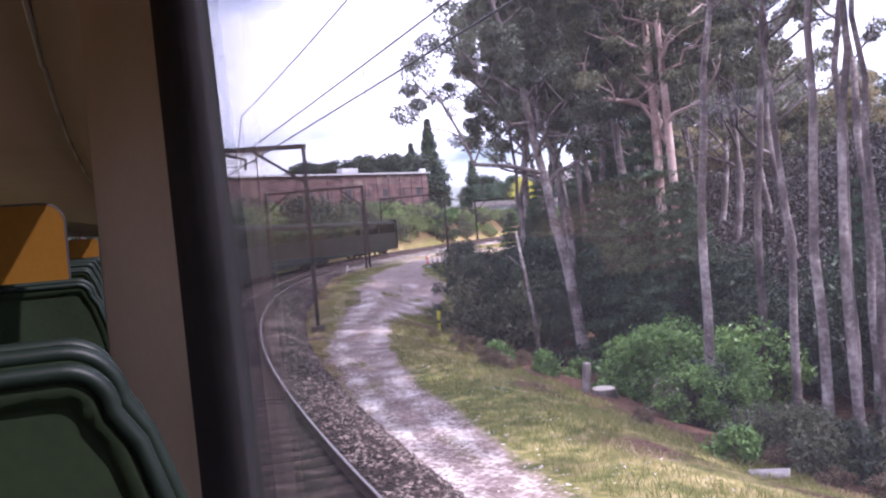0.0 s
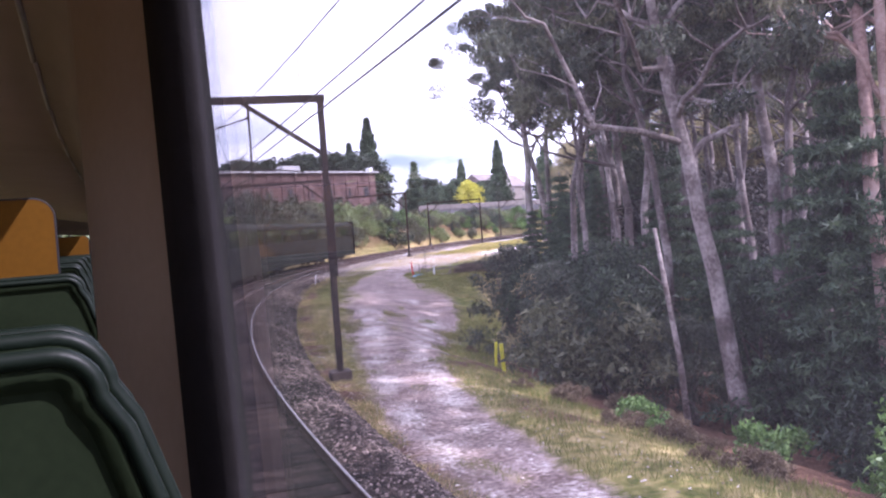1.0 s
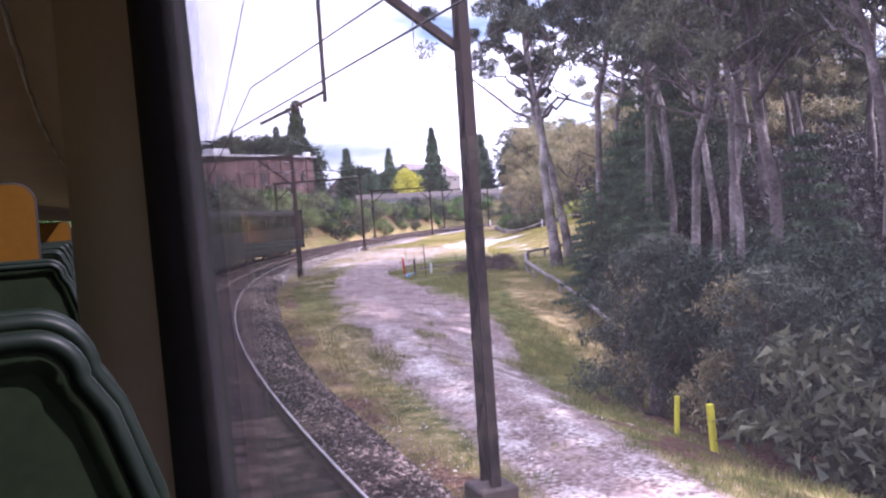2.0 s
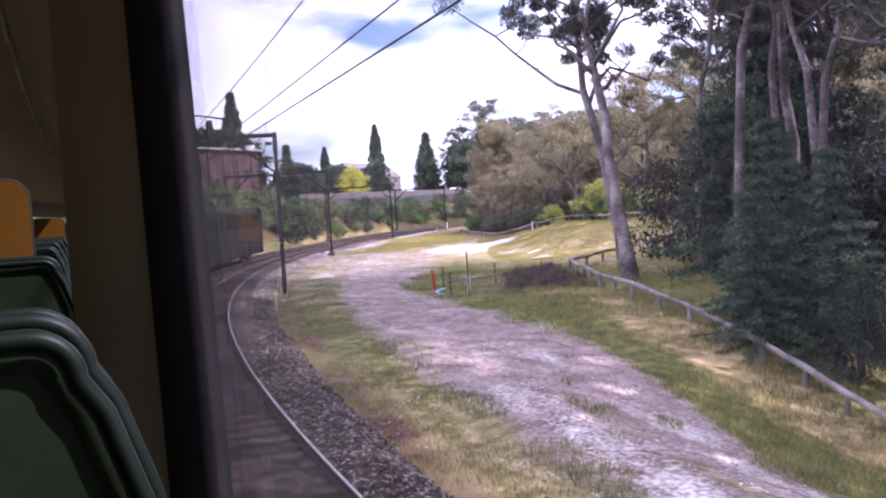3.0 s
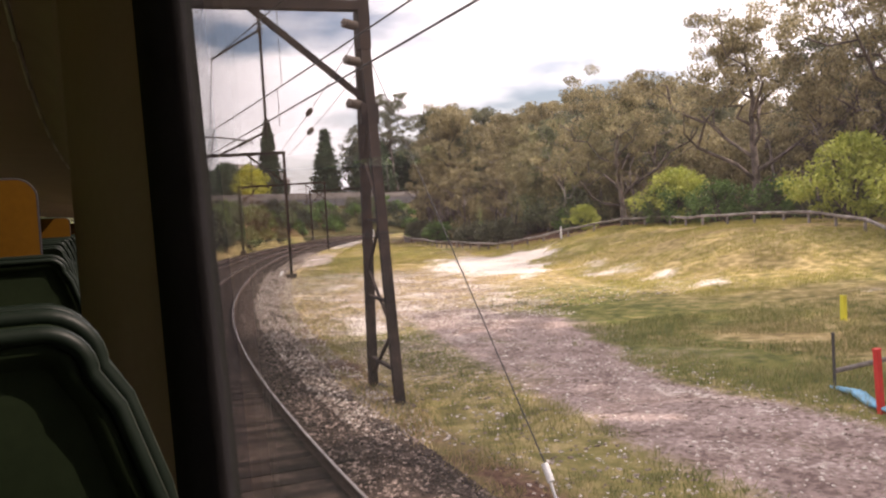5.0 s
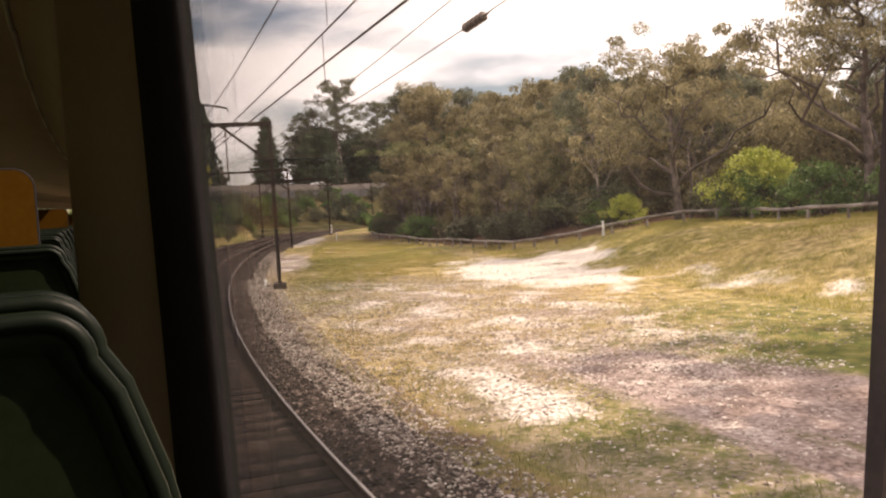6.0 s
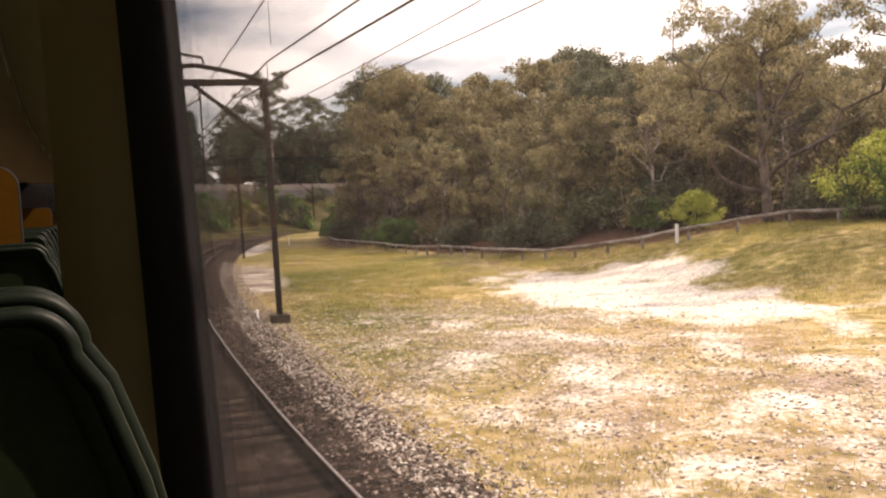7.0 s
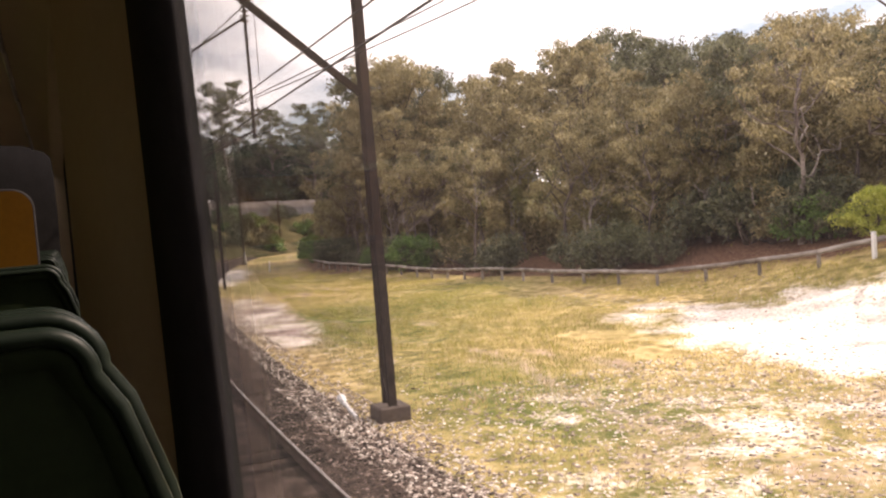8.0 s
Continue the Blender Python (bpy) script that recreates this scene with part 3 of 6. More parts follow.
    litter = np.maximum(litter, 0.9 * smooth_step(122, 130, s) * smooth_step(0.6, 2.4, behind))
    litter = np.maximum(litter, 0.75 * (1 - smooth_step(46, 58, s)) * smooth_step(7.6, 9.5, r) * smooth_step(-0.1, 0.55, wave(s, r, 2.6, 41) + 0.6 * wave(s, r, 0.9, 42)))
    litter = np.maximum(litter, 0.6 * smooth_step(5, 8, -r))
    litter = np.maximum(litter, 0.68 * np.exp(-((r - 5.35) / 0.75) ** 2) * (0.85 + 0.35 * wave(s, r, 1.5, 22)) * (1 - smooth_step(98, 112, s)))
    return np.stack([dirt, sand, dry, np.clip(litter, 0, 1)], -1)


def spaced(*spans):
    out = [spans[0][0]]
    for a, b, step in spans:
        out += list(np.linspace(a, b, max(2, int((b - a) / step) + 1))[1:])
    return np.array(out)


def ground_sheet():
    ss = spaced((-400, -100, 60), (-100, -12, 6), (-12, 168, 0.5), (168, 230, 1.5), (230, 420, 12))
    rr = spaced((-700, -100, 75), (-100, -30, 7), (-30, -6, 1.2), (-6, -3.5, 0.4), (-3.5, 4.0, 1.5), (4.0, 16, 0.33), (16, 36, 0.7), (36, 80, 4), (80, 100, 10))
    pts = np.array([[trk(s, 0) for _ in (0,)][0] for s in ss])
    hh = np.array([heading(s) for s in ss])
    S, Rr = np.meshgrid(ss, rr, indexing="ij")
    X = pts[:, 0][:, None] + Rr * np.cos(hh)[:, None]
    Y = pts[:, 1][:, None] - Rr * np.sin(hh)[:, None]
    Z = lift(S, Rr)
    n, k = S.shape
    idx = np.arange(n * k).reshape(n, k)
    faces = np.stack([idx[:-1, :-1], idx[:-1, 1:], idx[1:, 1:], idx[1:, :-1]], -1).reshape(-1, 4)
    me = bpy.data.meshes.new("ground")
    me.from_pydata(np.stack([X, Y, Z], -1).reshape(-1, 3).tolist(), [], faces.tolist())
    me.materials.append(M["ground"])
    me.polygons.foreach_set("use_smooth", [True] * len(me.polygons))
    col = me.color_attributes.new("cover", "FLOAT_COLOR", "POINT")
    col.data.foreach_set("color", cover(S, Rr).reshape(-1, 4).astype(np.float32).ravel())
    me.update()
    return tagged(new("ground", me), "open ground of green and straw grass, pale dirt and white sand", "ground", kind="structure")


ground_sheet()
# far land out to the horizon, a little below the sheet
far = Build()
ring_a = [trk(60, 0) + Vector((math.cos(a) * 4500, math.sin(a) * 4500, -9)) for a in np.linspace(0, 2 * math.pi, 49)[:-1]]
far.add(ring_a, [tuple(range(48))])
tagged(new("backdrop", far.mesh("backdrop", "far_land")), "dark wooded distance out to the horizon", "distance", kind="structure")


def ballast_bed():
    b = Build()
    prof = [(-4.6, 0.02), (-4.0, 0.2), (-3.2, 0.285), (-0.2, 0.285), (0.5, 0.26), (1.2, 0.285), (3.9, 0.285), (4.25, 0.22), (4.95, 0.03)]
    rings = []
    for s in np.arange(-60, 300, 1.5):
        early = float(1 - smooth_step(52, 74, s))
        drop = [0] * 7 + [0.12 * early, 0.5 * early]
        rings.append([trk(s, r, z - d + grade(s) + 0.02 * float(wave(s, r, 0.9, 2))) for (r, z), d in zip(prof, drop)])
    b.sweep(rings)
    b.f = [f[::-1] for f in b.f]
    return tagged(new("ballast", b.mesh("ballast", "ballast")), "bed of dirty brown-grey crushed stone under the tracks", "ballast", kind="structure")


ballast_bed()


def rails():
    for centre in (TRACK_RIGHT, TRACK_LEFT):
        for side in (-0.7525, 0.7525):
            r0 = centre + side
            head = [(-0.021, -0.006), (-0.02, -0.002), (-0.016, 0.0), (0.016, 0.0), (0.02, -0.002), (0.021, -0.006)]
            web = [(-0.021, -0.006), (-0.034, -0.008), (-0.036, -0.03), (-0.01, -0.04), (-0.01, -0.12), (-0.065, -0.135), (-0.065, -0.15), (0.065, -0.15), (0.065, -0.135), (0.01, -0.12), (0.01, -0.04), (0.036, -0.03), (0.034, -0.008), (0.021, -0.006)]
            rail = thing("rail", "steel rail with a bright worn head and rusty web", "rail", "rails of the two tracks")
            for nm, prof, mt in (("rail_head", head, "rail"), ("rail_web", web, "rust")):
                b = Build()
                b.sweep([[trk(s, r0 + x, RAIL_TOP + z + grade(s)) for x, z in prof] for s in np.arange(-60, 300, 2.0)])
                b.f = [f[::-1] for f in b.f]
                part(nm, b.mesh(nm, mt, True), rail)


rails()


def sleepers():
    for centre in (TRACK_RIGHT, TRACK_LEFT):
        b = Build()
        for i in range(440):
            s = -30 + i * 0.62
            h, c = heading(s), trk(s, centre, RAIL_TOP - 0.166 + grade(s))
            ax, ay = Vector((math.cos(h), -math.sin(h), 0)), Vector((math.sin(h), math.cos(h), 0))
            v = [c + ax * x + ay * y + Vector((0, 0, z)) for z in (-0.12, 0.0) for y in (-0.11, 0.11) for x in (-1.2, 1.2)]
            b.add(v, [(0, 2, 3, 1), (4, 5, 7, 6), (0, 1, 5, 4), (2, 6, 7, 3), (0, 4, 6, 2), (1, 3, 7, 5)])
        tagged(new("sleepers", b.mesh("sleepers", "sleeper")), "weathered timber sleepers half sunk in the stone bed", "sleepers", kind="stuff")


sleepers()


def lumps(name, count, spans, size, material, label, category, seed, lift_by=0.0, bed=False):
    """Loose stones, each a crooked octahedron."""
    rng = np.random.default_rng(seed)
    b_v, b_f = [], []
    base = np.array([(1, 0, 0), (-1, 0, 0), (0, 1, 0), (0, -1, 0), (0, 0, 1), (0, 0, -0.6)], float)
    faces = [(0, 2, 4), (2, 1, 4), (1, 3, 4), (3, 0, 4), (2, 0, 5), (1, 2, 5), (3, 1, 5), (0, 3, 5)]
    for s0, s1, r0, r1, share in spans:
        for _ in range(int(count * share)):
            s, r = s0 + (s1 - s0) * rng.random(), r0 + (r1 - r0) * rng.random()
            e = float(1 - smooth_step(52, 74, s))
            z = float(np.interp(r, [3.9, 4.25, 4.95], [0.29, 0.22 - 0.12 * e, 0.03 - 0.5 * e])) + grade(s) if bed and r < 4.95 else float(lift(s, r))
            p = trk(s, r, z + lift_by)
            k = size * (0.5 + rng.random())
            v = base * rng.uniform(0.6, 1.3, (6, 1)) * k * rng.uniform(0.7, 1.2, 3)
            turn = np.linalg.qr(rng.normal(size=(3, 3)))[0]
            v = (v @ turn) * np.array([1.1, 1.1, 0.65])
            o = len(b_v)
            b_v += [(p.x + v[i, 0], p.y + v[i, 1], p.z + v[i, 2]) for i in range(6)]
            b_f += [tuple(o + i for i in f) for f in faces]
    return tagged(new(name, mesh_of(name, b_v, b_f, material)), label, category, kind="stuff")


lumps("ballast_stones", 30000, [(6, 45, 3.2, 5.0, 0.33), (45, 90, 3.2, 5.0, 0.35), (90, 132, 3.2, 5.2, 0.24)], 0.036, "stone", "loose brown-grey crushed stones on the track shoulder", "stones", 3, 0.01, True)
lumps("pale_stones", 24000, [(78, 128, 5.4, 12.5, 0.25), (98, 130, 5.2, 15, 0.5), (100, 130, 12, 17, 0.08), (100, 148, 17, 24, 0.1), (8, 60, 5, 7.2, 0.02), (130, 165, 4.8, 8, 0.04)], 0.04, "pale_stone", "pale stones and clods scattered over the open ground", "stones", 4)

lumps("shoulder_stones", 12000, [(84, 132, 3.9, 5.6, 0.8), (132, 165, 4.2, 5.6, 0.2)], 0.036, "pale_stone", "pale pinkish stones mixed into the edge of the track bed", "stones", 8, 0.014, True)
lumps("path_stones", 7000, [(6, 62, 5.0, 9.5, 0.35), (44, 100, 6.5, 13, 0.65)], 0.028, "pale_stone", "small pale and grey stones trodden into the dirt track", "stones", 6)


def blades(name, count, spots, height, material, label, seed, keep=None):
    """Tufts of grass blades over stretches of (s0, s1, r0, r1, share)."""
    rng = np.random.default_rng(seed)
    out = []
    for s0, s1, r0, r1, share in spots:
        n = int(count * share)
        s, r = s0 + (s1 - s0) * rng.random(n), r0 + (r1 - r0) * rng.random(n)
        cv = cover(s, r)
        ok = (cv[:, 3] + 0.3 * wave(s, r, 0.6, 27) < 0.62) & (cv[:, 0] + 0.25 * wave(s, r, 0.8, 3) < 0.55) & (cv[:, 1] + 0.2 * wave(s, r, 0.8, 3) < 0.42) & (wave(s, r, 1.1, 9) + wave(s, r, 3.1, 4) > -0.55)
        s, r = s[ok], r[ok]
        z = lift(s, r)
        k = np.arange(901)
        hh = np.interp(s * 2, k, LINE_H)
        c = np.stack([np.interp(s * 2, k, LINE_X) + r * np.cos(hh), np.interp(s * 2, k, LINE_Y) - r * np.sin(hh), z - 0.02], -1)
        tall = height * (0.4 + 0.9 * rng.random((len(s), 1))) * (1 + 0.35 * wave(s, r, 2.0, 7))[:, None]
        az = rng.random(len(s)) * 6.283
        w = np.stack([np.cos(az), np.sin(az), 0 * az], -1) * 0.007 * (1 + tall)
        lean = rng.normal(size=(len(s), 3)) * 0.35
        lean[:, 2] = 1
        tip = c + lean * tall
        mid = (c + tip) / 2 + np.array([0, 0, 0.05]) * tall
        out.append(np.stack([c - w, mid - w * 0.8, tip, mid + w * 0.8], 1))
    return tagged(new(name, quads_of(name, np.concatenate(out), material)), label, "grass", kind="stuff")


blades("verge_grass", 60000, [(4, 60, 4.9, 6.4, 0.16), (30, 92, 4.9, 8.0, 0.3), (60, 96, 5.0, 8.5, 0.2), (95, 112, 5.0, 8, 0.05), (128, 150, 6, 14, 0.16)], 0.15, "grass", "rough green and straw grass along the track", 21)
blades("bank_grass", 150000, [(4, 62, 7.0, 14.5, 0.5), (55, 95, 11.5, 20, 0.35), (60, 95, 16, 24, 0.15)], 0.2, "grass", "long mixed grass beside the dirt track", 22)
blades("dry_grass", 60000, [(2, 60, 8.5, 14.5, 0.2), (60, 92, 14, 21, 0.2), (100, 150, 6, 18, 0.4), (4, 90, 4.7, 5.6, 0.25)], 0.16, "straw", "dry straw-coloured grass tussocks", 23)
blades("mound_grass", 170000, [(98, 150, 20, 36, 0.7), (130, 185, 8, 18, 0.3)], 0.17, "lawn", "yellow-green grass over the mound and the flat", 24)

# ---------------------------------------------------------------- overhead line
POLE_R, LEG_LEFT, POLE_H = 5.5, -4.5, 8.5


def insulator(b, a, c, r=0.06, n=4):
    a, c = Vector(a), Vector(c)
    b.tube([a, c], 0.018, 6)
    for i in range(n):
        p, q = a.lerp(c, 0.2 + 0.6 * i / max(1, n - 1)), a.lerp(c, 0.2 + 0.6 * i / max(1, n - 1) + 0.05)
        b.tube([p, (p + q) / 2, q], [r * 0.5, r, r * 0.5], 8)
    return b


def lattice_leg(x, h, base):
    """A leg of two channels with crossed lacing."""
    b = Build()
    top_w, low_w = 0.09, 0.2
    for i in (-1, 1):
        b.bar((x, i * low_w, base), (x, i * top_w, h), 0.16, 0.055)
    n = 11
    for i in range(n):
        z0, z1 = base + 0.3 + (h - base - 0.5) * i / n, base + 0.3 + (h - base - 0.5) * (i + 1) / n
        w0, w1 = low_w + (top_w - low_w) * i / n, low_w + (top_w - low_w) * (i + 1) / n
        k = 1 if i % 2 else -1
        b.bar((x + 0.085, -k * w0, z0), (x + 0.085, k * w1, z1), 0.012, 0.05)
        b.bar((x - 0.085, k * w0, z0), (x - 0.085, -k * w1, z1), 0.012, 0.05)
    return b


def gantry(s, base, height=POLE_H, double=False, feeder=True):
    """A portal over both tracks; x to the right, y along the line."""
    g = grade(s)
    t = thing("gantry", "dark rusty steel portal gantry over both tracks", "gantry", "gantries over the line", m=at_line(s, 0, 0))
    top = base + height
    if double:
        leg = Build()
        for i in (-1, 1):
            leg.bar((POLE_R, i * 1.1, base), (POLE_R, 0.2 + i * 0.10, top), 0.2, 0.16)

        def spread(z, i):
            u = (z - base) / height
            return i * 1.1 + u * (0.2 - i * 1.0)

        for i in range(5):
            z0, z1 = base + 0.5 + i * 1.2, base + 1.7 + i * 1.2
            k = 1 if i % 2 else -1
            leg.bar((POLE_R, spread(z0, -k), z0), (POLE_R, spread(z1, k), z1), 0.06, 0.05)
        for z in (base + 0.9, base + 2.3, base + 4.0):
            leg.bar((POLE_R, spread(z, -1), z), (POLE_R, spread(z, 1), z), 0.09, 0.06)
        leg.box(POLE_R - 0.12, -0.14, top - 1.0, POLE_R + 0.12, 0.14, top + 0.05)
        foot = [Build().box(POLE_R - 0.3, -1.38, base - 0.5, POLE_R + 0.3, -0.86, base + 0.22, 0.03), Build().box(POLE_R - 0.3, 0.86, base - 0.5, POLE_R + 0.3, 1.38, base + 0.22, 0.03)]
    else:
        leg = lattice_leg(POLE_R, top, base)
        foot = [Build().box(POLE_R - 0.32, -0.34, base - 0.6, POLE_R + 0.32, 0.34, base + 0.28, 0.03)]
    part("leg", leg.mesh("leg", "steel"), t)
    for f in foot:
        part("footing", f.mesh("footing", "footing"), t, "stained concrete footing")
    if double:
        for z in (top - 0.55, top - 1.3, top - 2.2):
            part("insulator", insulator(Build(), (POLE_R - 0.1, -0.1, z), (POLE_R - 0.55, -0.3, z + 0.05), 0.11, 5).mesh("insulator", "porcelain", True), t)
        part("switch_box", Build().box(POLE_R - 0.22, -0.28, top - 2.6, POLE_R + 0.16, -0.08, top - 2.15, 0.02).mesh("switch_box", "steel"), t)
    zl = 0.3 + g
    part("leg", lattice_leg(LEG_LEFT, top, zl).mesh("leg", "steel"), t)
    part("footing", Build().box(LEG_LEFT - 0.3, -0.3, zl - 0.6, LEG_LEFT + 0.3, 0.3, zl + 0.25, 0.03).mesh("footing", "footing"), t, "stained concrete footing")
    beam = Build()
    for i in (-1, 1):
        beam.bar((LEG_LEFT - 0.15, i * 0.1, top - 0.09), (POLE_R + 0.12, i * 0.1, top - 0.09), 0.06, 0.2)
    for i in range(16):
        x = LEG_LEFT + (POLE_R - LEG_LEFT) * (i + 0.5) / 16
        beam.bar((x, -0.1, top), (x, 0.1, top), 0.08, 0.012)
    part("beam", beam.mesh("beam", "steel"), t)
    for x0, x1 in ((POLE_R - 0.06, POLE_R - 2.35), (LEG_LEFT + 0.06, LEG_LEFT + 2.35)):
        part("brace", Build().bar((x0, 0, top - (1.75 if s < 60 else 2.05)), (x1, 0, top - 0.16), 0.12, 0.12).mesh("brace", "steel"), t)
    for c in (TRACK_RIGHT, TRACK_LEFT):
        arm = Build()
        pole_x = c + 1.05
        arm.tube([(pole_x, 0.05, top - 0.15), (pole_x, 0.05, g + 5.6)], 0.03, 6)
        arm.tube([(pole_x, 0.05, g + 5.75), (c + 0.1, 0.0, g + 5.3)], 0.022, 6)
        arm.tube([(pole_x, 0.05, top - 0.6), (c + 0.05, 0, g + 7.2)], 0.022, 6)
        part("registration_arm", arm.mesh("registration_arm", "steel"), t)
        ins = insulator(Build(), (pole_x, 0.05, top - 0.3), (pole_x, 0.05, top - 0.75), 0.09)
        part("insulator", ins.mesh("insulator", "porcelain", True), t)
        ins = insulator(Build(), (c + 0.75, 0.03, g + 5.6), (c + 0.45, 0.02, g + 5.45), 0.07)
        part("insulator", ins.mesh("insulator", "porcelain", True), t)
    if feeder:
        f = Build()
        f.tube([(LEG_LEFT + 3.2, 0, top), (LEG_LEFT + 3.3, 0, top + 0.9), (LEG_LEFT + 3.7, 0, top + 1.3), (TRACK_RIGHT - 0.5, 0, top + 1.05), (TRACK_RIGHT + 1.2, 0, top + 0.75), (TRACK_RIGHT + 1.25, 0, top + 0.55)], 0.05, 8)
        part("feeder_bracket", f.mesh("feeder_bracket", "steel", True), t)
    return t


GANTRIES = [(-6.0, -0.3), (40.1, -0.5), (88.1, 0.0), (128.6, 0.28), (172.5, 0.0), (212.0, 0.35), (250.0, 0.5)]
for i, (s, base) in enumerate(GANTRIES):
    gantry(s, base, (8.5, 8.7, 8.6, 8.42)[min(i, 3)], double=i == 2, feeder=i in (2, 3))


def wire_run(name, r, z, sag, radius, group, label, droppers=None):
    """A wire carried from gantry to gantry; the spans between bends are straight in plan."""
    t = thing(name, label, "overhead wire", group)
    b = Build()
    for (s0, b0), (s1, b1) in zip(GANTRIES[:-1], GANTRIES[1:]):
        sm = (s0 + s1) / 2
        pa, pm, pb = (trk(s, r, z + grade(s)) for s in (s0, sm, s1))
        pts = []
        for i in range(17):
            u = i / 16
            p = pa.lerp(pm, u * 2) if u <= 0.5 else pm.lerp(pb, u * 2 - 1)
            low = p.z - (z - droppers) if droppers else 0
            p.z -= sag * 4 * u * (1 - u)
            pts.append(p)
            if droppers and i in (2, 5, 8, 11, 14):
                part("dropper", Build().tube([p, (p.x, p.y, low)], 0.004, 4).mesh("dropper", "wire"), t)
        b.tube(pts, radius, 5)
    part("strand", b.mesh("strand", "wire"), t)


for c in (TRACK_RIGHT, TRACK_LEFT):
    wire_run("contact_wire", c - 0.29, 5.2, 0.0, 0.0095, "overhead wires", "thin dark contact wire over the track")
    wire_run("auxiliary_wire", c, 5.8, 0.2, 0.0095, "overhead wires", "dark auxiliary wire just above the contact wire", droppers=5.2)
    wire_run("messenger_wire", c + 0.06, 7.2, 0.85, 0.0095, "overhead wires", "dark sagging messenger wire with droppers over the track", droppers=5.8)


def pull_off(s):
    """Curved arm that holds the wires over the bend between two gantries."""
    t = thing("pull_off_arm", "dark curved pull-off arm holding the overhead wires", "wire bracket", "pull-off arms", m=at_line(s, 0, grade(s)))
    c = TRACK_RIGHT
    part("arm", Build().tube([(c + 0.06, 0, 5.3), (c + 0.08, 0, 5.5), (c - 0.1, 0, 5.56), (c - 0.4, 0, 5.63), (c - 0.7, 0, 5.68), (c - 0.82, 0, 5.67), (c - 0.92, 0, 5.6), (c - 0.98, 0, 5.46)], 0.028, 8).mesh("arm", "steel", True), t)
    part("insulator", insulator(Build(), (c - 0.98, 0, 5.46), (c - 1.4, 0, 5.45), 0.07).mesh("insulator", "porcelain", True), t)
    part("cross_wire", Build().tube([(c - 1.4, 0, 5.45), (TRACK_LEFT, 0, 5.6), (LEG_LEFT, 6.0, 6.2)], 0.008, 5).mesh("cross_wire", "wire"), t)


for s in (17.05, 65.1, 109.1, 150.55):
    pull_off(s)

# anchored wires that end at the twin-legged gantry and its stay
for r, z, z2, nm in ((4.4, 6.3, 6.3, "anchor_wire"), (5.2, 6.2, 5.6, "anchor_wire")):
    t = thing(nm, "dark anchored overhead wire ending at a gantry leg", "overhead wire", "anchored wires")
    b = Build()
    pa, pb = trk(88.1, 5.4, 7.9 if z == 6.3 else 7.2), trk(128.6, TRACK_RIGHT + 0.3, 6.3)
    b.tube([pa.lerp(pb, i / 10) - Vector((0, 0, 0.5 * 4 * i / 10 * (1 - i / 10))) for i in range(11)], 0.008, 5)
    part("strand", b.mesh("strand", "wire"), t)
    k = insulator(Build(), pa.lerp(pb, 0.18) - Vector((0, 0, 0.3)), pa.lerp(pb, 0.205) - Vector((0, 0, 0.33)), 0.08, 5)
    part("insulator", k.mesh("insulator", "porcelain", True), t)
stay = thing("stay_wire", "steel stay cable from the gantry head to a ground anchor", "stay cable")
part("cable", Build().tube([trk(88.3, 5.6, 7.6), trk(79.4, 5.0, 0.95)], 0.009, 6).mesh("cable", "wire"), stay)
part("anchor_rod", Build().tube([trk(79.45, 5.0, 0.98), trk(78.8, 4.98, 0.1)], 0.018, 8).tube([trk(79.45, 5.0, 0.98), trk(79.3, 5.0, 0.8)], 0.045, 8).mesh("anchor_rod", "white"), stay, "pale anchor rod with a turnbuckle")

# ---------------------------------------------------------------- the train that the camera rides along, upper deck
GLASS_R, INNER_R, WALL_R = 0.16, 0.088, 0.185
FRONT_EDGE, PILLAR, RAKE = 1.04, 0.47, 0.165            # front edge of the glass ahead of the eye, set to fit the camera's view; pillar from glass to glass
SILL, HEAD = -0.62, 0.52                   # window's lower and upper edge from the eye
N_BAYS = 86


def bay_pose(i):
    s = i * BAY
    return at_line(s, 0.0, EYE_Z + grade(s))


UNIT = 5 * BAY                             # length of one window with its pillar: 0.5 s of travel, to fit the camera's view


def curved(build):
    """Rakes a window unit and bends it to the line's curve."""
    build.v = [(x + y * y * K_TIGHT / 2, y + RAKE * z, z) for x, y, z in build.v]
    return build


